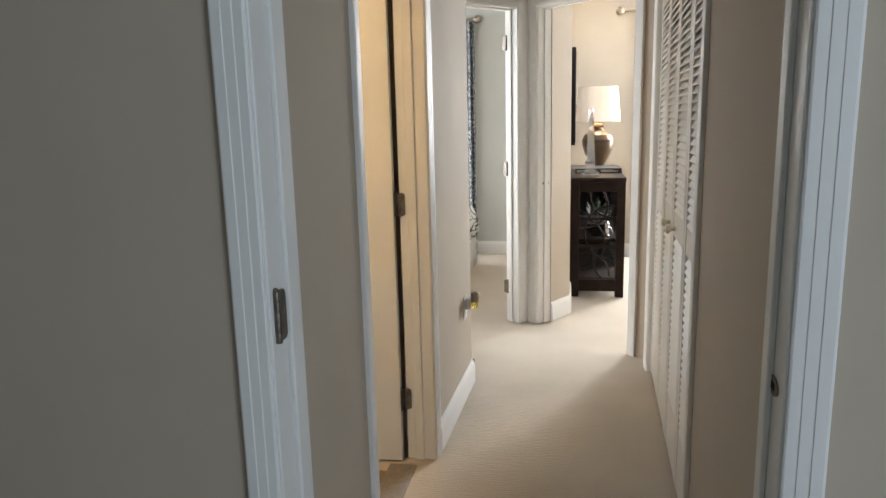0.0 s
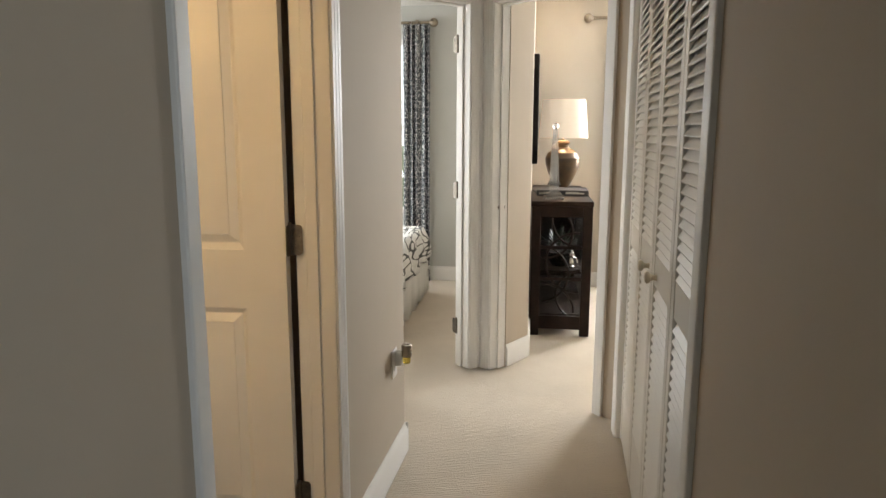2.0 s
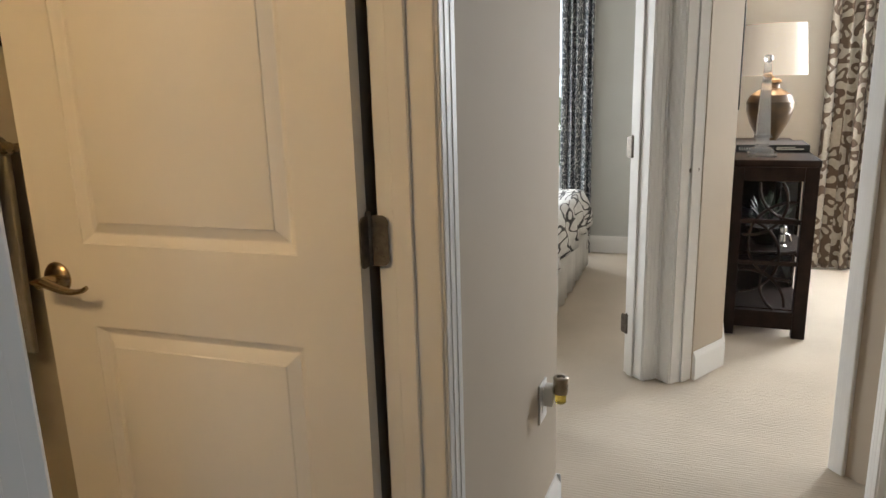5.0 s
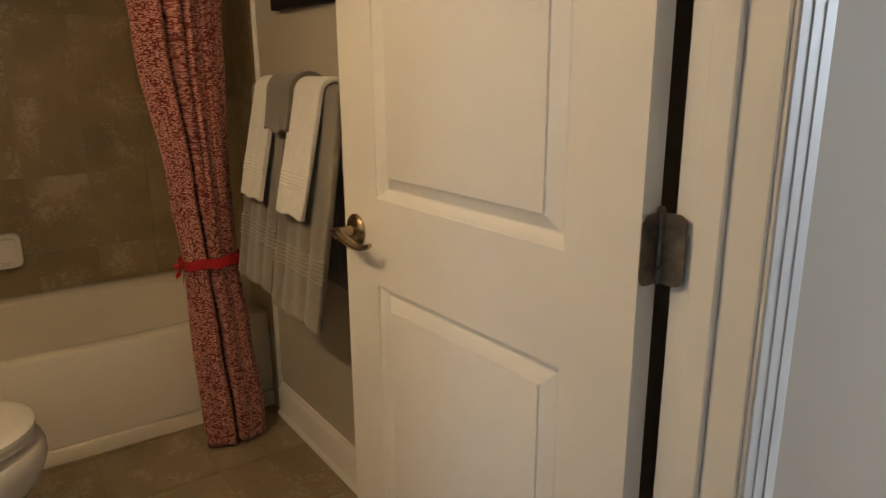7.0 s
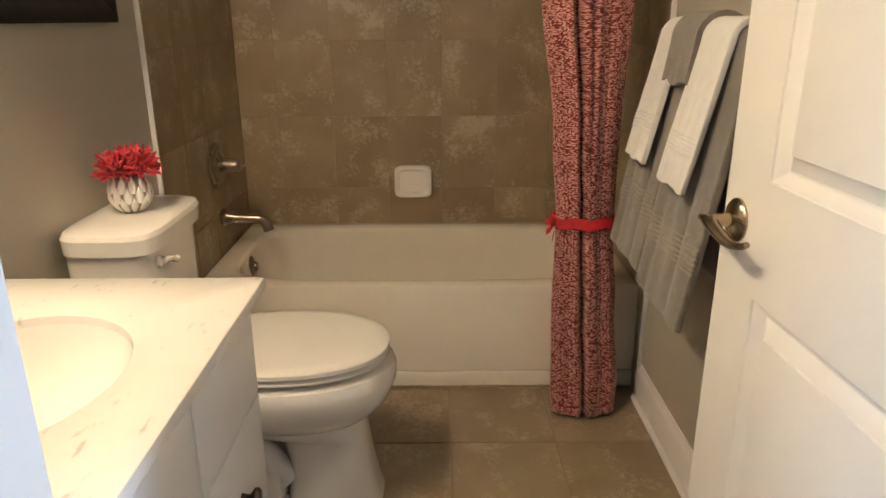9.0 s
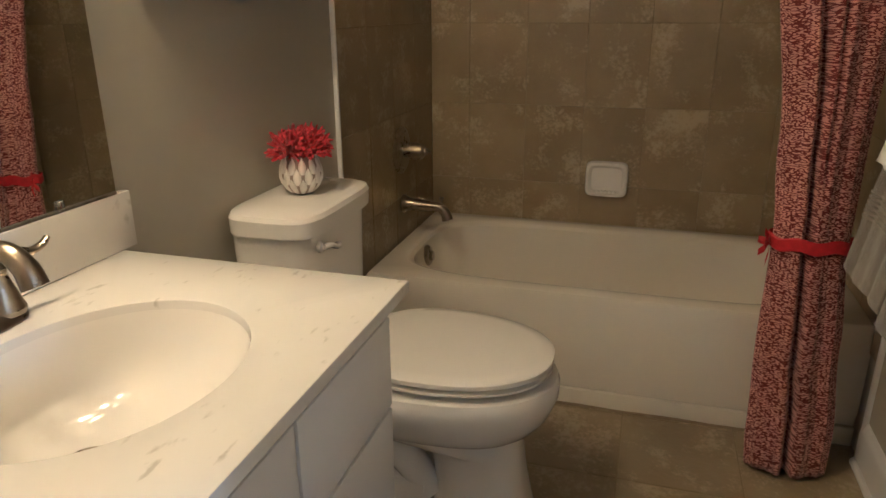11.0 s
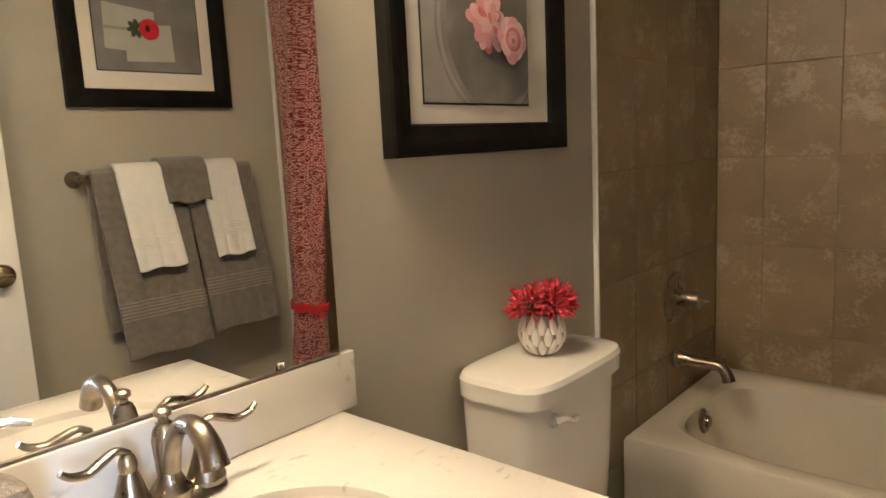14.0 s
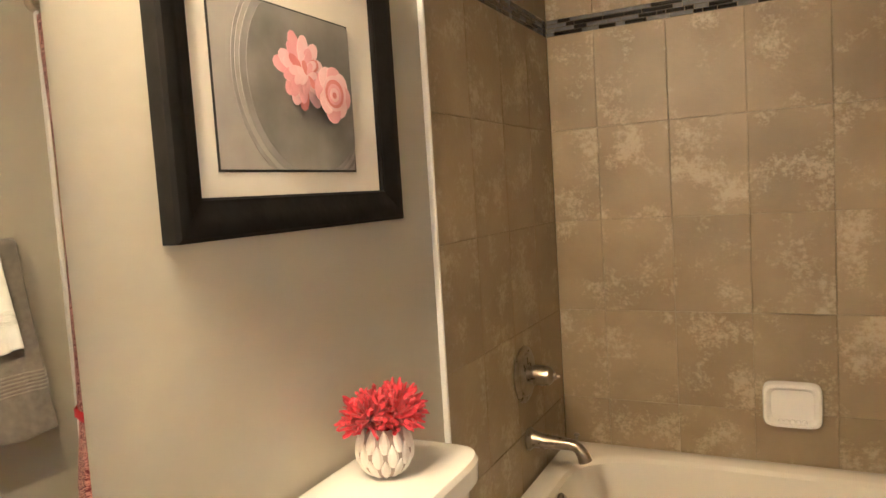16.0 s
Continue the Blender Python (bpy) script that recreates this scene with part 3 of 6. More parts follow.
# ---- hall things ----
# bathroom door, open against the towel wall
bath_door = panel_door("bathroom_door", "white two-panel bathroom door standing open with a brass lever", pose(-0.214, 3.171, 0.008, 0, 0, 0), 0.722, 2.022, [(0.215, 0.847), (1.018, 1.905)], stile=0.121)
for ch in bath_door.children:
    for v in ch.data.vertices:
        v.co.x = -v.co.x
    ch.data.flip_normals()
bath_door.matrix_world = pose(-0.214, 3.171, 0.008, 0, 0, 1.86)


def hinge_bm():
    """Knuckle along z in five barrels, with a finial."""
    bm = bmesh.new()
    for i in range(5):
        lathe(bm, [(0.0, -0.0445 + i * 0.0178), (0.0062, -0.0445 + i * 0.0178), (0.0065, -0.0435 + i * 0.0178), (0.0065, -0.0278 + i * 0.0178), (0.0062, -0.0269 + i * 0.0178), (0.0, -0.0269 + i * 0.0178)], 12, None, False, False)
    lathe(bm, [(0.0, 0.0445), (0.0052, 0.0445), (0.0055, 0.048), (0.003, 0.051), (0.0, 0.052)], 12, None, False, False)
    return bm


def leaf_plate(bm, w=0.036, h=0.089, t=0.0022):
    """Rounded plate in the xz plane from x=0 to w."""
    pts = [(0, -h / 2), (w - 0.012, -h / 2)] + [(w - 0.012 + 0.012 * math.sin(a), -h / 2 + 0.012 - 0.012 * math.cos(a)) for a in [k * math.pi / 12 for k in range(1, 7)]]
    pts += [(x, -z) for x, z in reversed(pts)]
    rings(bm, [[Vector((x, y, z)) for x, z in pts] for y in (0, t)])
    for x, z in ((0.012, 0.03), (0.026, 0.008), (0.026, -0.03), (0.012, -0.014)):
        lathe(bm, [(0.0, 0.0), (0.0036, 0.0), (0.0030, 0.0011), (0.0, 0.0013)], 10, pose(x, 0, z, 90), False, False)
    return bm


def hinge(m, a1, a2, label, metal=None):
    """Hinge as a thing: knuckle and two leaves turned by a1 and a2 degrees."""
    t = thing("door_hinge", label, "hinge", m)
    part("knuckle", hinge_bm(), metal or PEWTER, t)
    for a in (a1, a2):
        bm = leaf_plate(bmesh.new())
        ob = part("hinge_leaf", bm, metal or PEWTER, t)
        ob.matrix_local = pose(0, 0, 0, 0, 0, a)
    return t


PIN = (-0.211, 3.203)
for hz, hm in ((0.262, PEWTER), (1.052, PEWTER), (1.845, BRONZE)):
    hinge(pose(PIN[0], PIN[1], hz), 0, -90, "pewter butt hinge between bathroom door and jamb" if hm is PEWTER else "brass butt hinge between bathroom door and jamb", hm)
hinge(HALL @ pose(0.1020, 1.706, 1.05), 90, 182, "dark pewter hinge leaf on the hall door jamb")
for hz in (0.235, 1.03, 1.83):
    hinge(M_BED @ pose(0.7185, 0.105, hz), -90, 88, "pewter hinge on the bedroom door jamb")


def strike(m, label):
    t = thing("strike_plate", label, "strike plate", m)
    bm = bmesh.new()
    lathe(bm, [(0.0, -0.0005), (0.028, -0.0005), (0.028, 0.0012), (0.0, 0.0014)], 24, Matrix.Diagonal((0.52, 1.0, 1, 1)), False, False)
    part("plate", bm, PEWTER, t)
    # Black raised box paints the dark of the latch hole; nothing is cut.
    part("latch_hole", boxes(((-0.006, -0.011, 0.0012), (0.006, 0.011, 0.0018))), DARK, t)
    return t


strike(HALL @ pose(0.8885, 1.735, 0.968) @ pose(0, 0, 0, 0, -90, 0), "dark strike plate on the hall door jamb")
strike(M_STUDY @ pose(0.0015, 0.07, 0.94) @ pose(0, 0, 0, 0, 90, 0), "dark strike plate on the study door jamb")
strike(M_BATH @ pose(0.0015, 0.078, 0.965) @ pose(0, 0, 0, 0, 90, 0), "dark strike plate on the bathroom door jamb")

# lever handles on both faces of the bathroom door
def lever(parent_m, side):
    t = thing("lever_handle", "antique brass lever door handle", "door handle", parent_m)
    q = pose(0, 0, 0, 90 * side, 0, 0)
    bm = bmesh.new()
    lathe(bm, [(0.0, 0.0), (0.033, 0.0), (0.033, 0.003), (0.030, 0.007), (0.022, 0.011), (0.013, 0.014), (0.0, 0.014)], 32, q, False, False)
    part("rosette", bm, BRONZE, t)
    bm = bmesh.new()
    lathe(bm, [(0.0, 0.010), (0.012, 0.010), (0.010, 0.022), (0.011, 0.050), (0.0, 0.052)], 20, q, False, False)
    part("neck", bm, BRONZE, t)
    s = -side
    ctrl = [(-0.012, 0.046 * s, 0.002), (0.015, 0.050 * s, 0.004), (0.045, 0.050 * s, -0.004), (0.075, 0.046 * s, -0.012), (0.098, 0.040 * s, -0.010), (0.108, 0.036 * s, -0.004)]
    pts = curve_pts(ctrl, 20)
    bm = bmesh.new()
    tube(bm, pts, [0.009 + 0.003 * math.sin(min(1, i / 14) * math.pi) - 0.003 * (i / 20) for i in range(21)], 14, 0.75)
    part("lever", bm, BRONZE, t)
    return t


lever(bath_door.matrix_world @ pose(-0.676, 0, 0.944), 1)

# bifold louvred closet doors
LEAF_W = 1.576 / 4
slat_me = None


def louvre_leaf(m, knob):
    global slat_me
    t = thing("bifold_louvre_door", "white louvred bifold closet door leaf" + (" with a round cream knob" if knob else ""), "closet door", m, group="bifold closet doors")
    w, th, st = LEAF_W - 0.004, 0.028, 0.048
    zt, za, zb, zc = 2.025, 0.996, 0.892, 0.25
    for x in (0, w - st):
        part("stile", boxes(((x, 0, 0.012), (x + st, th, zt), 0.003, 1)), DOORW, t)
    for z0, z1 in ((0.012, zc), (zb, za), (zt - 0.09, zt)):
        part("rail", boxes(((st, 0.002, z0), (w - st, th - 0.002, z1), 0.002, 1)), DOORW, t)
    if slat_me is None:
        bm = bmesh.new()
        box(bm, (0, -0.0245, -0.003), (w - 2 * st, 0.0245, 0.003), 0.0022, 1, pose(0, 0, 0, 60))
        ob = finish("slat", bm, DOORW)
        slat_me = ob.data
        bpy.data.objects.remove(ob)
    for z0, z1 in ((zc, zb), (za, zt - 0.09)):
        k = int((z1 - z0) / 0.0275)
        for i in range(k):
            s = new("slat", slat_me)
            s.parent = t
            s.location = (st, th / 2, z0 + (i + 0.5) * (z1 - z0) / k)
    if knob:
        kx = st * 0.5 if knob > 0 else w - st * 0.5
        bm = bmesh.new()
        lathe(bm, [(0.0, 0.0), (0.010, 0.0), (0.008, 0.010), (0.010, 0.016), (0.017, 0.022), (0.019, 0.029), (0.015, 0.035), (0.0, 0.037)], 24, pose(kx + (0.07 if knob > 0 else -0.07), 0.002, 0.925, 90), False, False)
        part("knob", bm, KNOB, t)
    return t


for i in range(4):
    louvre_leaf(M_CLOS @ pose(0.007 + i * LEAF_W, 0.018, 0), {1: -1, 2: 1}.get(i, 0))

# outlet with a plugged-in night light
o = thing("outlet_cover", "white outlet cover plate on the hall wall", "outlet", HALL @ pose(0, 3.890, 0.455))
part("cover_plate", boxes(((0, -0.036, -0.058), (0.006, 0.036, 0.058), 0.003, 2)), PLASTIC, o)
for z in (0.02, -0.02):
    bm = bmesh.new()
    lathe(bm, [(0.0, 0.0055), (0.0165, 0.0055), (0.016, 0.0075), (0.0, 0.008)], 24, pose(0, 0, z, 0, 90, 0), False, False)
    part("socket", bm, PLASTIC, o)
n_l = thing("plug_in_freshener", "plug-in air freshener with amber oil bottle", "air freshener", HALL @ pose(0.008, 3.890, 0.477))
part("plug_body", boxes(((0, -0.019, -0.03), (0.028, 0.019, 0.028), 0.006, 3)), PLASTIC, n_l)
bm = bmesh.new()
lathe(bm, [(0.0, -0.005), (0.019, -0.005), (0.0205, 0.0), (0.0205, 0.040), (0.018, 0.043), (0.012, 0.043), (0.011, 0.036), (0.0, 0.036)], 28, pose(0.045, 0, 0.014), False, False)
part("cap", bm, NICKEL, n_l)
bm = bmesh.new()
lathe(bm, [(0.0, -0.034), (0.012, -0.034), (0.0155, -0.030), (0.0155, -0.010), (0.012, -0.005), (0.0, -0.005)], 28, pose(0.045, 0, 0.014), False, False)
AMBER = plain("amber_oil_glass", (0.9, 0.72, 0.15), 0.05)
AMBER.node_tree.nodes["Principled BSDF"].inputs["Transmission Weight"].default_value = 0.85
part("bottle", bm, AMBER, n_l, "amber oil in clear glass")

# ---- bathroom things ----
# bathtub
def bathtub():
    t = thing("bathtub", "ivory enamelled alcove bathtub with a flat apron", "bathtub", pose(0, 0, 0))
    x0, x1, y0, y1, zr = -2.832, -2.065, 1.876, 3.380, 0.385
    cx, cy = (x0 + x1) / 2 + 0.005, (y0 + y1) / 2
    bm = bmesh.new()
    def rect(inset, z, n=64):
        out = []
        a, b = (x1 - x0) / 2 - inset, (y1 - y0) / 2 - inset
        for i in range(n):
            th = 2 * math.pi * i / n
            c, s = math.cos(th), math.sin(th)
            k = 1 / max(abs(c), abs(s))
            out.append(Vector(((x0 + x1) / 2 + a * c * k, (y0 + y1) / 2 + b * s * k, z)))
        return out
    loops = [rect(0, 0.10), rect(0, zr - 0.014), rect(0.004, zr - 0.004), rect(0.012, zr)]
    for a, b, z, p in ((0.325, 0.690, zr, 4.5), (0.312, 0.677, zr - 0.004, 4.5), (0.302, 0.667, zr - 0.016, 4.3), (0.285, 0.645, zr - 0.12, 4.0), (0.262, 0.615, 0.14, 3.6), (0.235, 0.575, 0.075, 3.2), (0.17, 0.49, 0.055, 2.8), (0.03, 0.05, 0.05, 2.0)):
        loops.append(oval(cx, cy, z, a, b, 64, p))
    rings(bm, loops, True, False, True)
    part("basin", bm, TUBMAT, t)
    part("apron", boxes(((x1 - 0.030, y0, 0.062), (x1 - 0.004, y1, zr - 0.02), 0.003, 1), ((x1 - 0.030, y0, 0.0), (x1 + 0.004, y1, 0.060), 0.004, 2)), TUBMAT, t)
    bm = bmesh.new()
    lathe(bm, [(0.0, 0.0), (0.040, 0.0), (0.041, 0.010), (0.034, 0.018), (0.020, 0.019), (0.018, 0.030), (0.0, 0.032)], 32, pose(-2.44, 1.964, 0.322, -84), False, False)
    part("overflow_plate", bm, NICKEL, t, "brushed nickel overflow plate")
    bm = bmesh.new()
    lathe(bm, [(0.0, 0.0), (0.030, 0.0), (0.028, 0.004), (0.0, 0.005)], 24, pose(-2.45, 2.22, 0.060), False, False)
    part("tub_drain", bm, NICKEL, t)
    return t


bathtub()
bm = bmesh.new()
tube(bm, [(-2.062, 2.2 + 0.1 * i, 0.003 + 0.0015 * math.sin(i * 2.1)) for i in range(12)], 0.006, 8)
tagged(finish("trim", bm, GROUT), "thin caulk line below the bathtub apron", "trim", kind="structure")

# tub spout and valve on the tiled end wall
sp = thing("tub_spout", "brushed nickel tub spout with a diverter knob", "tub spout", pose(-2.45, 1.875, 0.520))
bm = bmesh.new()
lathe(bm, [(0.0, 0.0), (0.034, 0.0), (0.035, 0.006), (0.028, 0.014), (0.024, 0.020), (0.0, 0.02)], 28, pose(0, 0, 0, -90), False, False)
part("flange", bm, NICKEL, sp)
bm = bmesh.new()
pts = curve_pts([(0, 0.015, 0), (0, 0.06, -0.003), (0, 0.11, -0.004), (0, 0.145, -0.008), (0, 0.165, -0.030), (0, 0.172, -0.052)], 22)
tube(bm, pts, [0.026 - 0.009 * math.sin(min(1, i / 13) * math.pi / 2) + (0.004 * max(0, i - 14) / 8) for i in range(23)], 18)
part("spout", bm, NICKEL, sp)
bm = bmesh.new()
lathe(bm, [(0.004, 0.0), (0.0035, 0.016), (0.008, 0.019), (0.008, 0.025), (0.0, 0.027)], 14, pose(0, 0.150, 0.006), False, False)
part("diverter_knob", bm, NICKEL, sp)
va = thing("shower_valve", "round brushed nickel shower valve with a lever knob", "valve", pose(-2.44, 1.875, 0.722))
bm = bmesh.new()
lathe(bm, [(0.0, 0.0), (0.085, 0.0), (0.085, 0.004), (0.078, 0.008), (0.066, 0.009), (0.062, 0.013), (0.035, 0.015), (0.0, 0.015)], 48, pose(0, 0, 0, -90), False, False)
part("escutcheon", bm, NICKEL, va)
bm = bmesh.new()
lathe(bm, [(0.024, 0.012), (0.026, 0.030), (0.030, 0.034), (0.030, 0.066), (0.026, 0.082), (0.017, 0.090), (0.011, 0.092), (0.010, 0.100), (0.005, 0.103), (0.004, 0.112), (0.0, 0.114)], 28, pose(0, 0, 0, -90), False, False)
part("knob", bm, NICKEL, va)

# soap dish set into the back wall
sd = thing("soap_dish", "white glazed ceramic soap dish on the tiled wall", "soap dish", pose(-2.832, 2.592, 0.571))
bm = bmesh.new()
lp = []
for a, b, x in ((0.082, 0.070, 0.0), (0.082, 0.070, 0.020), (0.078, 0.066, 0.030), (0.070, 0.058, 0.034), (0.064, 0.052, 0.026), (0.058, 0.046, 0.014), (0.02, 0.02, 0.012)):
    lp.append([Vector((x, p.x, p.y)) for p in oval(0, 0, 0, a, b, 40, 6)])
rings(bm, lp)
part("dish", bm, PORCELAIN, sd)
bm = bmesh.new()
for k in range(5):
    lathe(bm, [(0.0, 0.004), (0.006, 0.002), (0.007, -0.004), (0.0, -0.006)], 10, pose(0.030, -0.032 + k * 0.016, -0.047, 0, 90, 0), False, False)
part("ridge", bm, PORCELAIN, sd)

# toilet
def toilet():
    t = thing("toilet", "white porcelain toilet with its lid closed", "toilet", pose(-1.486, 0, 0))
    bm = bmesh.new()
    lp = []
    for z, a, yf, yb, p in ((0.0, 0.118, 2.545, 2.30, 3.4), (0.012, 0.120, 2.548, 2.296, 3.4), (0.05, 0.112, 2.538, 2.30, 3.2), (0.14, 0.100, 2.522, 2.305, 3.0), (0.225, 0.098, 2.512, 2.29, 2.7), (0.262, 0.116, 2.508, 2.03, 2.5), (0.290, 0.152, 2.545, 2.02, 2.3), (0.330, 0.184, 2.575, 2.01, 2.25), (0.375, 0.198, 2.592, 2.00, 2.2), (0.402, 0.198, 2.592, 2.00, 2.2), (0.417, 0.193, 2.586, 2.00, 2.2), (0.424, 0.178, 2.568, 2.00, 2.2)):
        cy = 2.42 if z < 0.23 else 2.27
        lp.append(oval(0, cy, z, a, yf - cy, 56, p, cy - yb))
    rings(bm, lp)
    part("bowl", bm, PORCELAIN, t)
    bm = bmesh.new()
    for sx in (-1, 1):
        pts = curve_pts([(sx * 0.060, 2.30, 0.10), (sx * 0.068, 2.24, 0.19), (sx * 0.070, 2.16, 0.23), (sx * 0.070, 2.08, 0.16), (sx * 0.070, 2.04, 0.03)], 20)
        tube(bm, pts, 0.040, 14)
        box(bm, (sx * 0.095 - 0.03, 1.99, 0.0), (sx * 0.095 + 0.03, 2.31, 0.060), 0.012, 2)
        box(bm, (sx * 0.075 - 0.03, 2.06, 0.055), (sx * 0.075 + 0.03, 2.305, 0.150), 0.02, 3)
        lathe(bm, [(0.0, 0.0), (0.013, 0.0), (0.012, 0.012), (0.0, 0.018)], 16, pose(sx * 0.108, 2.13, 0.053), False, False)
    part("trapway", bm, PORCELAIN, t)
    part("tank_deck", boxes(((-0.145, 1.93, 0.32), (0.145, 2.10, 0.432), 0.02, 3)), PORCELAIN, t)
    # seat and lid
    for nm, z0, z1, gr in (("seat", 0.436, 0.450, 0.0), ("lid", 0.4535, 0.473, 0.002)):
        bm = bmesh.new()
        lp = []
        for z, k in ((z0, -0.004), (z0 + 0.003, 0.002), (z1 - 0.006, 0.002), (z1 - 0.001, -0.006), (z1 + 0.001, -0.03), (z1 + 0.002, -0.12)):
            lp.append(oval(0, 2.30, z, 0.186 + k + gr, 0.272 + k + gr, 56, 2.25, 0.195 + k * 0.5))
        rings(bm, lp)
        part(nm, bm, PORCELAIN, t)
    for sx in (-1, 1):
        part("seat_hinge", boxes(((sx * 0.075 - 0.018, 2.085, 0.434), (sx * 0.075 + 0.018, 2.118, 0.468), 0.006, 2)), PORCELAIN, t)
    # tank and its lid
    bm = bmesh.new()
    lp = []
    for z, a, b in ((0.432, 0.160, 0.082), (0.447, 0.166, 0.088), (0.58, 0.173, 0.095), (0.752, 0.178, 0.100)):
        lp.append([Vector((p.x, p.y, z)) for p in oval(0, 1.972, z, a, b, 48, 5.0)])
    rings(bm, lp)
    part("tank", bm, PORCELAIN, t)
    bm = bmesh.new()
    lp = []
    for z, a, b in ((0.752, 0.180, 0.102), (0.756, 0.189, 0.110), (0.790, 0.190, 0.111), (0.800, 0.185, 0.106), (0.804, 0.172, 0.094), (0.806, 0.10, 0.05)):
        lp.append([Vector((p.x, p.y, z)) for p in oval(0, 1.980, z, a, b, 48, 4.6)])
    rings(bm, lp)
    part("tank_lid", bm, PORCELAIN, t)
    bm = bmesh.new()
    lathe(bm, [(0.0, 0.0), (0.014, 0.0), (0.013, 0.008), (0.0, 0.012)], 20, pose(0.115, 2.071, 0.722, -90), False, False)
    tube(bm, curve_pts([(0.118, 2.084, 0.724), (0.095, 2.089, 0.722), (0.068, 2.090, 0.710), (0.050, 2.088, 0.712)], 14), [0.008, 0.0085, 0.009, 0.009, 0.009, 0.0085, 0.008, 0.008, 0.008, 0.008, 0.0085, 0.009, 0.009, 0.008, 0.006], 12, 0.8)
    part("flush_lever", bm, PORCELAIN, t, "white flush lever")
    return t


toilet()

# vase of red silk flowers on the tank
V = Vector((-1.492, 1.975, 0.807))
vs = thing("flower_vase", "white petal-textured ceramic vase", "vase", pose(*V) @ Matrix.Diagonal((0.9, 0.9, 0.95, 1.0)))
def vase_r(z):
    u = z / 0.092
    return 0.018 + 0.034 * math.sin(min(1.0, u * 1.05) ** 0.72 * math.pi * 0.78)
bm = bmesh.new()
lathe(bm, [(0.0, 0.0)] + [(vase_r(k * 0.0092), k * 0.0092) for k in range(11)] + [(vase_r(0.092) - 0.004, 0.092), (vase_r(0.08) - 0.008, 0.07), (0.0, 0.068)], 40, None, False, False)
part("vase_body", bm, VASEGAP, vs, "grey crevices between raised petals")
bm = bmesh.new()
for row in range(3):
    for k in range(11):
        a0 = 2 * math.pi * (k + 0.5 * (row % 2)) / 11
        z0 = 0.002 + row * 0.026
        lp = []
        for i in range(7):
            u = i / 6
            z = z0 + 0.041 * u
            half = 0.235 * math.sin(min(1, 0.12 + u * 0.95) * math.pi) ** 0.7
            r = vase_r(min(z, 0.092)) + 0.0022
            lp.append([Vector(((r + h) * math.cos(a0 + w * half), (r + h) * math.sin(a0 + w * half), z)) for w, h in ((-1, -0.003), (-0.45, 0.0014), (0, 0.0022), (0.45, 0.0014), (1, -0.003))])
        rings(bm, lp, False)
ob = part("petal_relief", bm, VASEMAT, vs)
fl = thing("silk_flowers", "bright red silk flower heads in a white vase", "flowers", pose(V.x, V.y, V.z + 0.080) @ Matrix.Diagonal((0.92, 0.92, 0.95, 1.0)))
rnd = random.Random(5)
for hx, hy, hz, rad, count in ((-0.032, 0.008, 0.022, 0.062, 210), (0.034, -0.006, 0.024, 0.062, 210), (0.004, 0.030, 0.020, 0.055, 150), (0.0, -0.03, 0.018, 0.052, 120)):
    bm = bmesh.new()
    for k in range(count):
        u = rnd.random()
        ph = rnd.uniform(0, 2 * math.pi)
        el = math.asin(-0.22 + 1.2 * u) if -0.22 + 1.2 * u < 1 else math.pi / 2
        dv = Vector((math.cos(el) * math.cos(ph), math.cos(el) * math.sin(ph), math.sin(el)))
        L = rad * rnd.uniform(0.72, 1.08)
        sd_v = dv.cross(Vector((rnd.uniform(-1, 1), rnd.uniform(-1, 1), rnd.uniform(-1, 1)))).normalized()
        nv = dv.cross(sd_v)
        wv = rnd.uniform(0.0032, 0.0055)
        c = Vector((hx, hy, hz))
        lp = []
        for q, ww in ((0.15, 0.5), (0.5, 0.9), (0.8, 1.0), (0.94, 0.7), (1.0, 0.15)):
            pnt = c + dv * (L * q) + nv * (0.006 * q * q * rnd.uniform(-1, 1))
            lp.append([pnt - sd_v * wv * ww, pnt + nv * wv * 0.5 * ww, pnt + sd_v * wv * ww])
        rings(bm, lp, False)
    part("flower_head", bm, REDPETAL, fl)

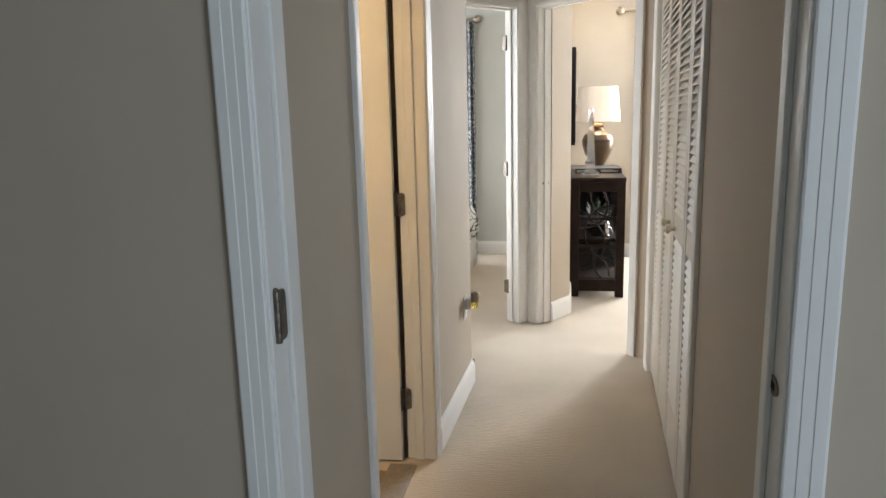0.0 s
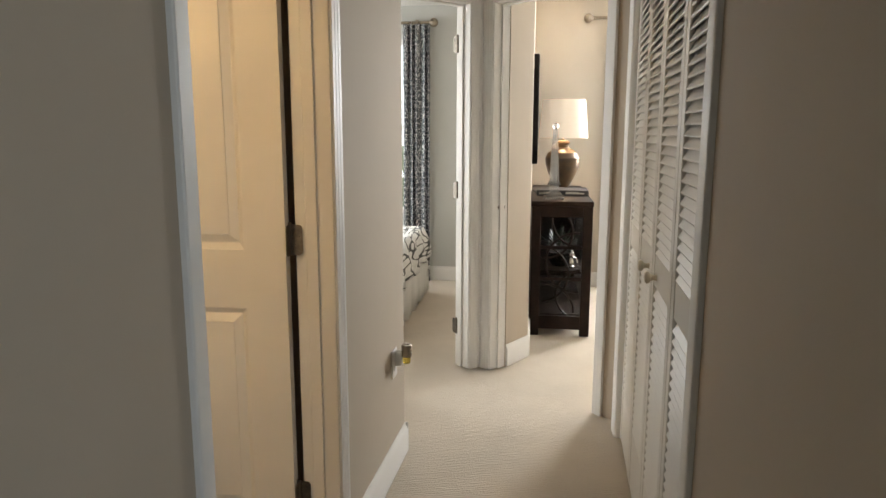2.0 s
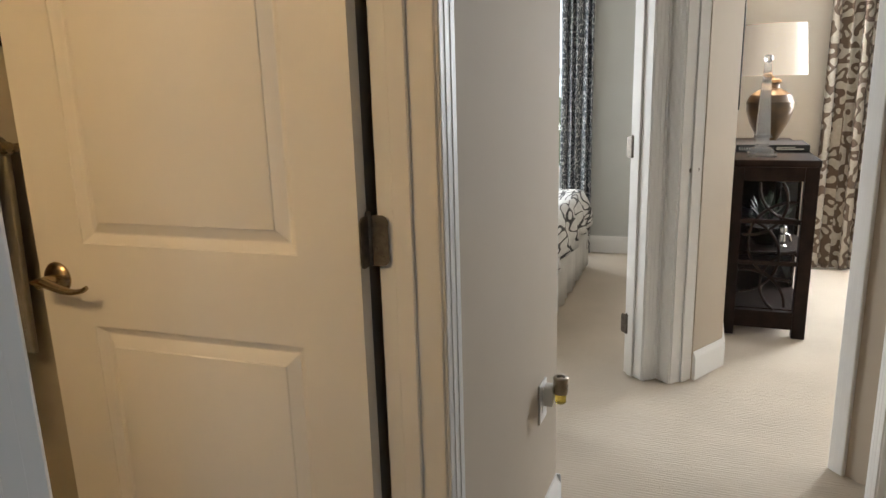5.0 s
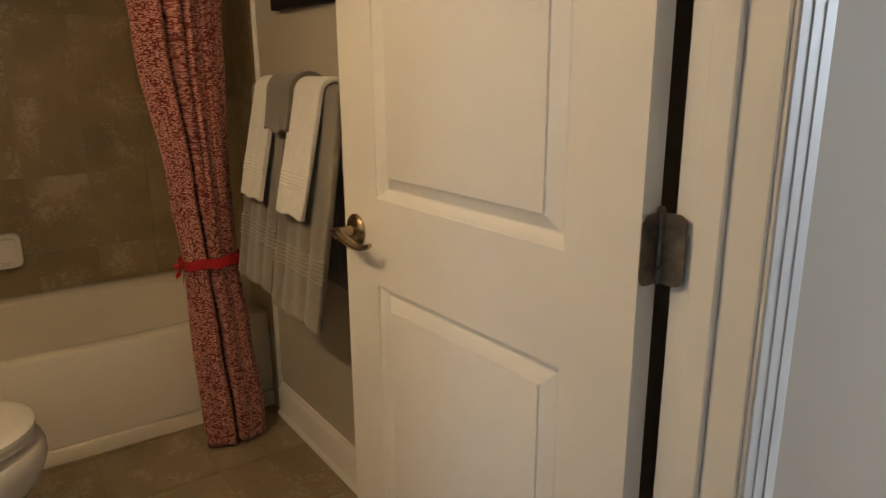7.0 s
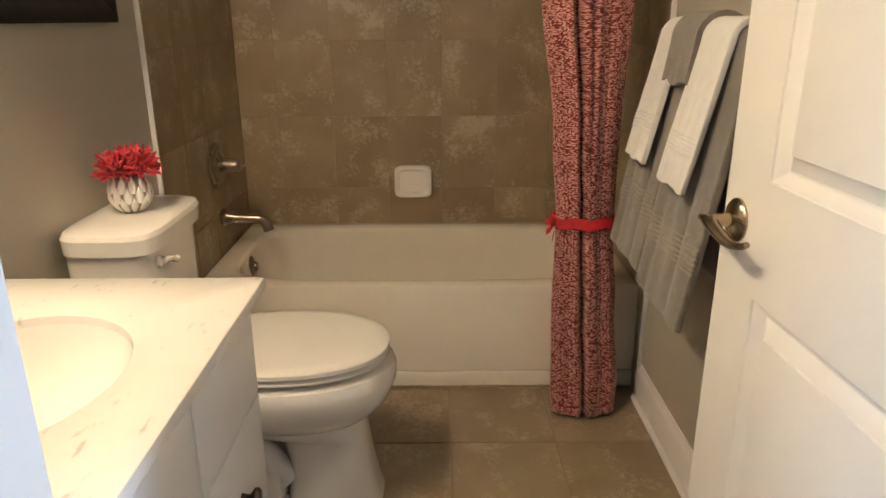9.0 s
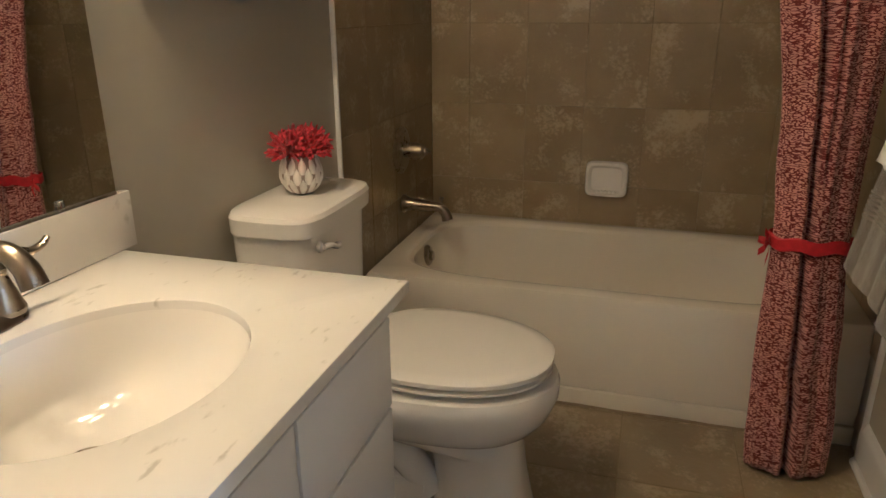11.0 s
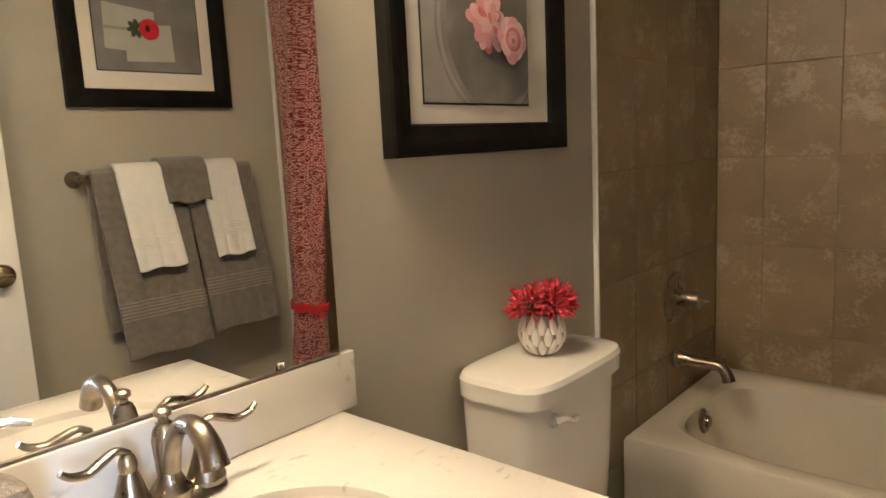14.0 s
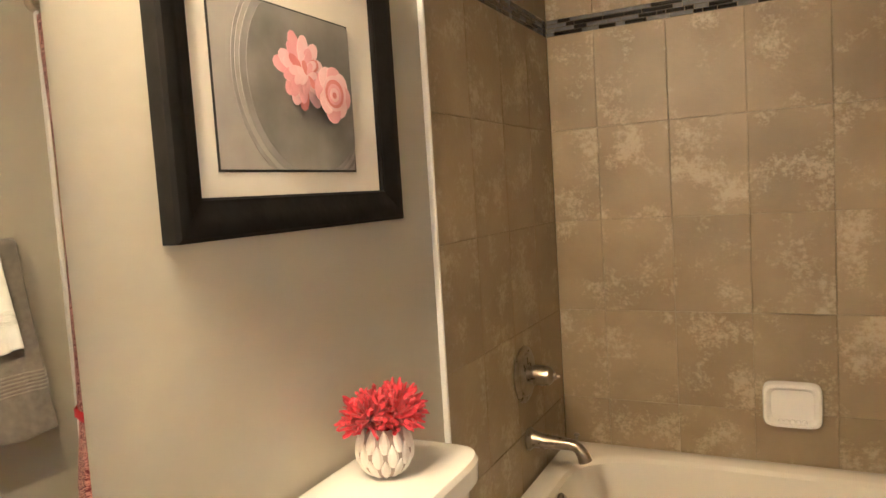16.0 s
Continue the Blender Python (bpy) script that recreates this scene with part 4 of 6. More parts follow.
# vanity: cabinet, top, basin
def vanity():
    t = thing("vanity_cabinet", "white painted vanity cabinet with slab drawers", "vanity", pose(0, 0, 0))
    x0, x1, y1, zt = -0.998, -0.235, 2.358, 0.793
    part("toe_kick", boxes(((x0, 1.862, 0.0), (x1, y1 - 0.075, 0.10))), VANITY, t)
    for a, b in ((x0, x0 + 0.018), (x1 - 0.018, x1)):
        part("side_panel", boxes(((a, 1.862, 0.10), (b, y1 - 0.018, zt), 0.001, 1)), VANITY, t)
    part("front_frame", boxes(((x0, y1 - 0.018, 0.10), (x1, y1, zt), 0.001, 1)), VANITY, t)
    part("floor_panel", boxes(((x0 + 0.018, 1.862, 0.10), (x1 - 0.018, y1 - 0.018, 0.118))), VANITY, t)
    def front(name, a, b, z0, z1, knob=None):
        d = part(name, boxes(((a, y1 + 0.001, z0), (b, y1 + 0.021, z1), 0.003, 2)), VANITY, t)
        if knob:
            bm = bmesh.new()
            lathe(bm, [(0.0, 0.0), (0.0075, 0.0), (0.0055, 0.006), (0.0055, 0.013), (0.010, 0.017), (0.0155, 0.021), (0.0165, 0.025), (0.013, 0.030), (0.0, 0.032)], 24, pose(knob[0], y1 + 0.021, knob[1], -90), False, False)
            part("knob", bm, HANDLE, d, "dark nickel knob")
        return d
    front("drawer", -0.992, -0.694, 0.610, 0.765)
    front("drawer", -0.992, -0.694, 0.392, 0.604, (-0.843, 0.498))
    front("drawer", -0.992, -0.694, 0.120, 0.386, (-0.843, 0.253))
    front("false_front", -0.688, -0.242, 0.610, 0.765)
    front("door", -0.688, -0.468, 0.120, 0.604, (-0.50, 0.55))
    front("door", -0.462, -0.242, 0.120, 0.604, (-0.43, 0.55))
    return t


vanity()
SC = Vector((-0.672, 2.140))
SA, SB = 0.191, 0.160
top = thing("countertop", "veined white cultured-marble vanity top with an integral oval basin", "countertop", pose(0, 0, 0))
bm = bmesh.new()
N = 96
def rect_pt(i, lo, hi, z):
    th = 2 * math.pi * (i + 0.5) / N
    c, s = math.cos(th), math.sin(th)
    k = 1e9
    if abs(c) > 1e-6:
        k = min(k, ((hi[0] if c > 0 else lo[0]) - SC.x) / c)
    if abs(s) > 1e-6:
        k = min(k, ((hi[1] if s > 0 else lo[1]) - SC.y) / s)
    return Vector((SC.x + c * k, SC.y + s * k, z))
lo, hi = (-1.022, 1.862), (-0.225, 2.401)
outer = [rect_pt(i, lo, hi, 0.815) for i in range(N)]
for cx, cy in ((lo[0], lo[1]), (lo[0], hi[1]), (hi[0], lo[1]), (hi[0], hi[1])):
    j = min(range(N), key=lambda i: (outer[i].x - cx) ** 2 + (outer[i].y - cy) ** 2)
    outer[j] = Vector((cx, cy, 0.815))
def inset(p, d, z):
    return Vector((max(lo[0] + d, min(hi[0] - d, p.x)), max(lo[1] + d, min(hi[1] - d, p.y)), z))
ell = lambda a, b, z: [Vector((SC.x + a * math.cos(2 * math.pi * (i + 0.5) / N), SC.y + b * math.sin(2 * math.pi * (i + 0.5) / N), z)) for i in range(N)]
rings(bm, [[inset(p, 0.0, 0.796) for p in outer], [inset(p, 0, 0.811) for p in outer], [inset(p, 0.0012, 0.8138) for p in outer], [inset(p, 0.004, 0.815) for p in outer], ell(SA + 0.004, SB + 0.004, 0.815), ell(SA + 0.001, SB + 0.001, 0.8135), ell(SA, SB, 0.810), ell(SA - 0.001, SB - 0.001, 0.800)], True, False, False)
part("top_slab", bm, MARBLE, top)
bm = bmesh.new()
rings(bm, [ell(SA - 0.0012, SB - 0.0012, 0.801), ell(SA - 0.005, SB - 0.005, 0.785), ell(SA - 0.016, SB - 0.014, 0.745), ell(SA - 0.045, SB - 0.038, 0.705), ell(SA - 0.09, SB - 0.075, 0.678), ell(0.05, 0.042, 0.668), ell(0.024, 0.022, 0.665)], True, False, True)
for v in bm.verts:
    v.co.y -= 0.052 * min(1, max(0, 0.79 - v.co.z) / 0.11)
finish("basin", bm, PORCELAIN, top, "glossy white oval basin", angle=75)
bm = bmesh.new()
lathe(bm, [(0.0, 0.0), (0.010, 0.001), (0.018, 0.004), (0.0215, 0.004), (0.022, 0.0015), (0.029, 0.0025), (0.030, 0.0005), (0.0, -0.002)], 36, pose(SC.x, SC.y - 0.052, 0.667), False, False)
part("drain", bm, NICKEL, top, "brushed nickel drain")
part("backsplash", boxes(((-1.052, 1.862, 0.8155), (-0.225, 1.880, 0.915), 0.0025, 2)), MARBLE, top)

# mirror that stands on the splash
M_MIR = pose(-1.022, 1.8725, 0, 0, 0, MIRROR_TURN)
mir = thing("vanity_mirror", "frameless wall mirror above the vanity splash", "mirror", M_MIR)
part("mirror_glass", boxes(((0, 0, 0.9185), (0.80, 0.005, 1.98))), MIRROR, mir)
part("bottom_channel", boxes(((0, -0.002, 0.915), (0.80, 0.0075, 0.9205), 0.001, 1)), PEWTER, mir, "thin dark metal channel")
for mx in (0.11, 0.6):
    part("mirror_clip", boxes(((mx, 0.003, 0.916), (mx + 0.016, 0.009, 0.934), 0.003, 2)), GLASS, mir, "clear plastic clip")

# vanity light above the mirror
vl = thing("vanity_light", "three-lamp brushed nickel vanity light bar", "wall light", pose(-0.65, 1.866, 2.12))
part("back_plate", boxes(((-0.40, 0, -0.05), (0.40, 0.03, 0.05), 0.006, 2)), NICKEL, vl)
for bx in (0.29, 0.0, -0.29):
    bm = bmesh.new()
    tube(bm, curve_pts([(bx, 0.02, 0), (bx, 0.08, 0.02), (bx, 0.114, 0.0), (bx, 0.114, -0.02)], 12), 0.009, 10)
    part("arm", bm, NICKEL, vl)
    bm = bmesh.new()
    lathe(bm, [(0.0, -0.012), (0.022, -0.014), (0.026, -0.022), (0.022, -0.040), (0.0, -0.042)], 24, pose(bx, 0.114, 0), False, False)
    part("bulb_socket", bm, NICKEL, vl)
    bm = bmesh.new()
    lathe(bm, [(0.024, -0.018), (0.046, -0.048), (0.058, -0.068), (0.067, -0.099), (0.064, -0.099), (0.055, -0.068), (0.043, -0.048), (0.022, -0.020)], 28, pose(bx, 0.114, 0), False, False)
    part("shade", bm, OPAL, vl)

# centre-set faucet
fa = thing("faucet", "brushed nickel two-handle centre-set faucet", "faucet", pose(-0.686, 1.930, 0.8155) @ Matrix.Diagonal((0.92, 0.92, 0.90, 1.0)))
bm = bmesh.new()
lp = []
for z, k in ((0.0, 0.0), (0.003, 0.001), (0.008, -0.001), (0.014, -0.006), (0.018, -0.012), (0.019, -0.02)):
    lp.append(oval(0, 0, z, 0.082 + k, 0.029 + k, 56, 2.6))
rings(bm, lp)
part("base_plate", bm, NICKEL, fa)
for sx in (-1, 1):
    bm = bmesh.new()
    lathe(bm, [(0.027, 0.012), (0.028, 0.020), (0.024, 0.030), (0.019, 0.045), (0.0130, 0.066), (0.0108, 0.072), (0.0122, 0.077), (0.0122, 0.084), (0.0100, 0.092), (0.006, 0.096), (0.0, 0.097)], 28, pose(sx * 0.054, 0, 0), False, False)
    h = part("handle_body", bm, NICKEL, fa)
    bm = bmesh.new()
    pts = curve_pts([(sx * 0.050, 0.0, 0.096), (sx * 0.068, 0.0, 0.105), (sx * 0.090, 0.004, 0.098), (sx * 0.108, 0.008, 0.092), (sx * 0.128, 0.010, 0.097), (sx * 0.139, 0.010, 0.106)], 22)
    tube(bm, pts, [0.0056 + 0.0030 * math.sin(i / 22 * math.pi) for i in range(23)], 12, 0.75)
    part("lever", bm, NICKEL, h)
bm = bmesh.new()
lathe(bm, [(0.030, 0.012), (0.029, 0.022), (0.022, 0.032), (0.016, 0.045), (0.0175, 0.075), (0.0185, 0.095), (0.016, 0.112), (0.012, 0.121), (0.007, 0.124), (0.007, 0.130), (0.012, 0.133), (0.012, 0.140), (0.007, 0.144), (0.0, 0.145)], 28, None, False, False)
part("spout_body", bm, NICKEL, fa)
bm = bmesh.new()
pts = curve_pts([(0, 0.004, 0.055), (0, 0.020, 0.096), (0, 0.050, 0.130), (0, 0.088, 0.136), (0, 0.116, 0.116), (0, 0.127, 0.090)], 24)
tube(bm, pts, [0.0150 - 0.0030 * math.sin(min(1.0, i / 16) * math.pi) + 0.0030 * max(0, i - 15) / 9 for i in range(25)], 18)
part("spout", bm, NICKEL, fa)

# soap dispenser and tumbler
di = thing("soap_dispenser", "square grey stone soap dispenser with a chrome pump", "soap dispenser", pose(-0.478, 1.960, 0.8165, 0, 0, 4))
bm = bmesh.new()
lp = []
for z, k in ((0.0, -0.004), (0.004, 0.0), (0.10, 0.0), (0.114, -0.004), (0.121, -0.014), (0.124, -0.026)):
    lp.append(oval(0, 0, z, 0.039 + k, 0.039 + k, 40, 4.6))
rings(bm, lp)
part("bottle", bm, STONE, di)
bm = bmesh.new()
lathe(bm, [(0.0, 0.122), (0.0165, 0.122), (0.0165, 0.140), (0.013, 0.144), (0.006, 0.145), (0.0055, 0.165), (0.011, 0.166), (0.011, 0.184), (0.009, 0.187), (0.0, 0.188)], 24, None, False, False)
part("pump", bm, STEEL, di, "polished chrome pump")
bm = bmesh.new()
tube(bm, curve_pts([(0, 0, 0.178), (-0.025, 0.012, 0.181), (-0.048, 0.022, 0.176)], 10), [0.005] * 8 + [0.0045, 0.004, 0.0035], 10)
part("nozzle", bm, STEEL, di)
tu = thing("tumbler", "ribbed beige ceramic bathroom tumbler", "tumbler", pose(-0.432, 2.047, 0.8155))
bm = bmesh.new()
lp = []
n = 72
for r, z in ((0.030, 0.0), (0.0335, 0.003), (0.035, 0.05), (0.036, 0.098), (0.0355, 0.101), (0.0325, 0.101), (0.031, 0.098), (0.030, 0.01), (0.0, 0.008)):
    lp.append([Vector(((r - (0.0022 * (i % 2) if 0.003 <= z < 0.1 and r > 0.0332 else 0)) * math.cos(2 * math.pi * i / n), (r - (0.0022 * (i % 2) if 0.003 <= z < 0.1 and r > 0.0332 else 0)) * math.sin(2 * math.pi * i / n), z)) for i in range(n)])
rings(bm, lp, True, True, False)
part("cup", bm, RIBBED, tu)

# shower rod and tied curtain
rod = thing("shower_rod", "brushed nickel shower curtain rod", "curtain rod", pose(-1.985, 0, 1.985))
bm = bmesh.new()
tube(bm, [(0, 1.876, 0), (0, 2.5, 0), (0, 3.383, 0)], 0.0125, 14)
part("bar", bm, NICKEL, rod)
for y, s in ((1.874, -90), (3.384, 90)):
    bm = bmesh.new()
    lathe(bm, [(0.0, 0.0), (0.032, 0.0), (0.032, 0.006), (0.02, 0.02), (0.0, 0.02)], 24, pose(0, y, 0, s), False, False)
    part("flange", bm, NICKEL, rod)


def drape(name, prof, zs, material, m, thick=0.004, cols=140):
    """Hanging cloth. prof(s, z) gives the plan point for s in 0..1; UVs in metres along the cloth."""
    bm = bmesh.new()
    uvl = bm.loops.layers.uv.new("UVMap")
    grid = []
    wid = 0.9
    for z in zs:
        grid.append([(bm.verts.new((*prof(c / cols, z), z)), (c / cols * wid, z)) for c in range(cols + 1)])
    for a, b in zip(grid, grid[1:]):
        for c in range(cols):
            q = (a[c], a[c + 1], b[c + 1], b[c])
            f = bm.faces.new([x[0] for x in q])
            f.smooth = True
            for lpx, x in zip(f.loops, q):
                lpx[uvl].uv = x[1]
    me = bpy.data.meshes.new(name)
    bm.to_mesh(me)
    bm.free()
    me.materials.append(material)
    ob = new(name, me)
    md = ob.modifiers.new("thickness", "SOLIDIFY")
    md.thickness = thick
    if m is not None:
        ob.matrix_world = m
    return ob


def lerp_table(tab, z):
    for (z0, *a), (z1, *b) in zip(tab, tab[1:]):
        if z0 <= z <= z1:
            u = (z - z0) / (z1 - z0)
            u = u * u * (3 - 2 * u)
            return [p + (q - p) * u for p, q in zip(a, b)]
    return list(tab[0][1:]) if z < tab[0][0] else list(tab[-1][1:])


# height: centre x, centre y, half-width along the rod, half-depth
CTAB = [(0.0, -1.893, 3.172, 0.100, 0.050), (0.12, -1.893, 3.168, 0.104, 0.055), (0.40, -1.897, 3.152, 0.096, 0.055), (0.655, -1.905, 3.143, 0.084, 0.046), (0.90, -1.915, 3.135, 0.094, 0.050), (1.35, -1.935, 3.120, 0.128, 0.052), (1.95, -1.985, 3.140, 0.215, 0.038)]


def curtain_prof(s, z):
    cx, cy, hw, hd = lerp_table(CTAB, z)
    a = 2 * math.pi * s
    fold = 0.13 * math.sin(a * 5 + 0.5 * math.sin(z * 1.7)) + 0.07 * math.sin(a * 11 + z) + 0.02 * math.sin(a * 31 + 2 * z)
    seam = -0.80 * math.exp(-((s - 0.245 + 0.03 * z) / 0.014) ** 2) - 0.35 * min(1, max(0, z - 0.75) * 4) * math.exp(-((s - 0.262) / 0.008) ** 2)
    k = 1 + fold * (0.55 + 0.25 * min(1, abs(z - 0.655) / 0.4)) + seam
    return cx + hd * k * math.sin(a), cy - hw * (1 + 0.25 * fold) * math.cos(a)


sc = thing("shower_curtain", "red maze-print shower curtain gathered and tied back", "shower curtain", pose(0, 0, 0))
cl = drape("cloth", curtain_prof, [0.012 + 1.928 * i / 90 for i in range(91)], CURTAINRED, None, 0.003, 260)
cl.parent = sc
cl["label"] = "red and pink maze-print cotton"
bm = bmesh.new()
lp = []
for z in (0.642, 0.646, 0.672, 0.676):
    cx, cy, hw, hd = lerp_table(CTAB, z)
    k = 1.10 if 0.643 < z < 0.675 else 1.06
    lp.append([Vector((cx + hd * k * 1.12 * math.sin(2 * math.pi * i / 60), cy - hw * k * 1.08 * math.cos(2 * math.pi * i / 60), z + 0.004 * math.sin(i * 0.7))) for i in range(60)])
rings(bm, lp, True, False, False)
part("tie_band", bm, RED, sc, "bright red ribbon tie")
bm = bmesh.new()
for dy, dz, dx in ((-0.018, 0.03, 0.02), (-0.026, -0.03, 0.01), (-0.008, -0.055, 0.018), (-0.03, 0.006, 0.012)):
    b0 = Vector((-1.890, 3.050, 0.658))
    e = b0 + Vector((dx, dy, dz))
    rings(bm, [[b0 + Vector((0, 0, -0.006)), b0 + Vector((0.003, 0, 0)), b0 + Vector((0, 0, 0.006))], [b0.lerp(e, 0.5) + Vector((0.012, 0, -0.011)), b0.lerp(e, 0.5) + Vector((0.016, 0, 0)), b0.lerp(e, 0.5) + Vector((0.012, 0, 0.011))], [e + Vector((0, 0, -0.009)), e + Vector((0.002, 0, 0)), e + Vector((0, 0, 0.009))]], False)
part("bow", bm, RED, sc)
for i in range(8):
    bm = bmesh.new()
    y = 2.95 + i * 0.05
    tube(bm, [(-1.985 + 0.020 * math.sin(2 * math.pi * k / 16), y + 0.004 * math.sin(4 * math.pi * k / 16), 1.972 + 0.028 * math.cos(2 * math.pi * k / 16)) for k in range(17)], 0.002, 6)
    part("curtain_ring", bm, NICKEL, sc)

# towel bar and towels
tb = thing("towel_bar", "brushed nickel towel bar with round posts", "towel bar", pose(0, 3.385, 1.196))
bm = bmesh.new()
tube(bm, [(TX - 0.625, -0.075, 0), (TX - 0.3, -0.075, 0), (TX, -0.075, 0)], 0.009, 14)
part("bar", bm, NICKEL, tb)
for x in (TX - 0.61, TX - 0.015):
    bm = bmesh.new()
    lathe(bm, [(0.0, 0.0), (0.028, 0.0), (0.028, 0.005), (0.020, 0.012), (0.011, 0.020), (0.010, 0.055), (0.015, 0.062), (0.016, 0.080), (0.011, 0.090), (0.0, 0.092)], 24, pose(x, 0, 0, 90), False, False)
    part("post", bm, NICKEL, tb)


def towel(name, label, x0, x1, zf, zb, out, material, bands, bandmat, group, seed, thick=0.012, lean=0.0):
    """Cloth over the bar: front fall to zf, back fall to zb; out: layers already under it."""
    r0 = random.Random(seed)
    t = thing(name, label, "towel", pose(0, 3.31, 1.196), group=group)
    R = 0.013 + out
    zf -= 1.196
    flare = 0.078 * min(1.0, -zf / 0.55)
    zb -= 1.196
    path = [(-R - (flare * (1 - k / 30) ** 1.2 if material is GREYTERRY else 0.060 * (1 - k / 30)), zf * (1 - k / 30)) for k in range(31)]
    path += [(-R * math.cos(a), R * math.sin(a)) for a in [math.pi * k / 10 for k in range(1, 10)]]
    path += [(R, zb * k / 14) for k in range(15)]
    ph = r0.uniform(0, 6)
    bm = bmesh.new()
    cols = 26
    rows = []
    for k, (y, z) in enumerate(path):
        fall = max(0.0, -z)
        row = []
        for c in range(cols + 1):
            s = c / cols
            x = x0 + (x1 - x0) * s + lean * fall
            wav = 0.007 * math.sin(s * 7 + ph) * min(1, fall * 2.5) + 0.0035 * math.sin(s * 17 + ph * 2 + z * 5) * min(1, fall * 3)
            front = 1 if k < 31 else 0.3
            row.append(bm.verts.new((x + 0.006 * math.sin(z * 6 + ph) * (s - 0.5), y - abs(wav) * front if front == 1 else y + abs(wav) * 0.3, z + (0.004 * math.sin(s * 9 + ph) if k == 0 else 0))))
        rows.append(row)
    for a, b in zip(rows, rows[1:]):
        for c in range(cols):
            f = bm.faces.new((a[c], a[c + 1], b[c + 1], b[c]))
            f.smooth = True
    ob = part("cloth", bm, material, t)
    md = ob.modifiers.new("thickness", "SOLIDIFY")
    md.thickness, md.offset = thick, 1
    md2 = ob.modifiers.new("rounding", "BEVEL")
    md2.width, md2.segments, md2.limit_method, md2.angle_limit = 0.004, 2, "ANGLE", radians(60)
    # woven dobby bands across the front
    for z0, cnt, pitch in bands:
        for i in range(cnt):
            z = z0 + i * pitch - 1.196
            fall = -z
            kk = max(0.0, min(30.0, (zf - z) / zf * 30))
            y = -R - ((flare * (1 - kk / 30) ** 1.2) if material is GREYTERRY else 0.060 * (1 - kk / 30))
            bm = bmesh.new()
            pts = []
            for c in range(cols + 1):
                s = c / cols
                wav = 0.007 * math.sin(s * 7 + ph) * min(1, fall * 2.5) + 0.0035 * math.sin(s * 17 + ph * 2 + z * 5) * min(1, fall * 3)
                pts.append((x0 + (x1 - x0) * s + lean * fall, y - abs(wav) - thick, z))
            tube(bm, pts, 0.0032, 6)
            part("woven_rib", bm, bandmat, t)
    return t


towel("bath_towel", "folded grey bath towel on the towel bar", TX - 0.335, TX - 0.035, 0.605, 0.68, 0.0, GREYTERRY, [(0.735, 6, 0.011)], GREYBAND, "grey bath towels", 3, 0.016, -0.03)
towel("bath_towel", "folded grey bath towel on the towel bar", TX - 0.610, TX - 0.345, 0.630, 0.70, 0.0, GREYTERRY, [(0.765, 6, 0.011)], GREYBAND, "grey bath towels", 8, 0.016, -0.03)
towel("hand_towel", "white hand towel folded over a grey bath towel", TX - 0.262, TX - 0.105, 0.890, 0.96, 0.020, WHITETERRY, [(0.965, 5, 0.009)], WHITETERRY, "white hand towels", 11, 0.013, -0.06)
towel("hand_towel", "white hand towel folded over a grey bath towel", TX - 0.540, TX - 0.395, 0.895, 0.97, 0.020, WHITETERRY, [(0.975, 5, 0.009)], WHITETERRY, "white hand towels", 21, 0.013, -0.03)
towel("washcloth", "small grey washcloth between white hand towels", TX - 0.415, TX - 0.255, 1.095, 1.11, 0.034, GREYTERRY, [], GREYBAND, "", 31, 0.012, -0.02)

# framed prints
def framed(m, w, h, label, art):
    """Frame in the xz plane facing +y, lower left corner at the origin."""
    t = thing("framed_print", label, "picture", m)
    fw = 0.060
    prof = [(0.0, 0.0), (0.0, 0.026), (0.006, 0.030), (0.020, 0.031), (0.034, 0.026), (0.050, 0.020), (0.056, 0.020), (fw, 0.016), (fw, 0.0)]
    cs = [((0, 0), (1, 1)), ((w, 0), (-1, 1)), ((w, h), (-1, -1)), ((0, h), (1, -1))]
    for i in range(4):
        (c0, s0), (c1, s1) = cs[i], cs[(i + 1) % 4]
        bm = bmesh.new()
        rings(bm, [[Vector((c[0] + s[0] * a, b, c[1] + s[1] * a)) for a, b in prof] for c, s in ((c0, s0), (c1, s1))])
        part("frame_bar", bm, BLACK, t)
    part("mat_board", boxes(((fw - 0.004, 0.002, fw - 0.004), (w - fw + 0.004, 0.010, h - fw + 0.004))), MATBOARD, t)
    art(t)
    return t


def flat(t, name, pts, y, material, label=""):
    bm = bmesh.new()
    rings(bm, [[Vector((x, yy, z)) for x, z in pts] for yy in (y - 0.0006, y)])
    return part(name, bm, material, t, label)


def circle(cx, cz, a, b, n=48, rot=0.0, clip=None):
    out = []
    for i in range(n):
        u = 2 * math.pi * i / n
        x, z = a * math.cos(u), b * math.sin(u)
        x, z = x * math.cos(rot) - z * math.sin(rot), x * math.sin(rot) + z * math.cos(rot)
        x, z = cx + x, cz + z
        if clip:
            x, z = max(clip[0], min(clip[2], x)), max(clip[1], min(clip[3], z))
        out.append((x, z))
    return out


def petal(cx, cz, ang, L, W, n=14):
    pts = []
    for i in range(n):
        u = 2 * math.pi * i / n
        r = L * (0.5 - 0.5 * math.cos(u))
        s = W * math.sin(u) * (0.55 + 0.45 * (0.5 - 0.5 * math.cos(u)))
        pts.append((cx + r * math.cos(ang) - s * math.sin(ang), cz + r * math.sin(ang) + s * math.cos(ang)))
    return pts


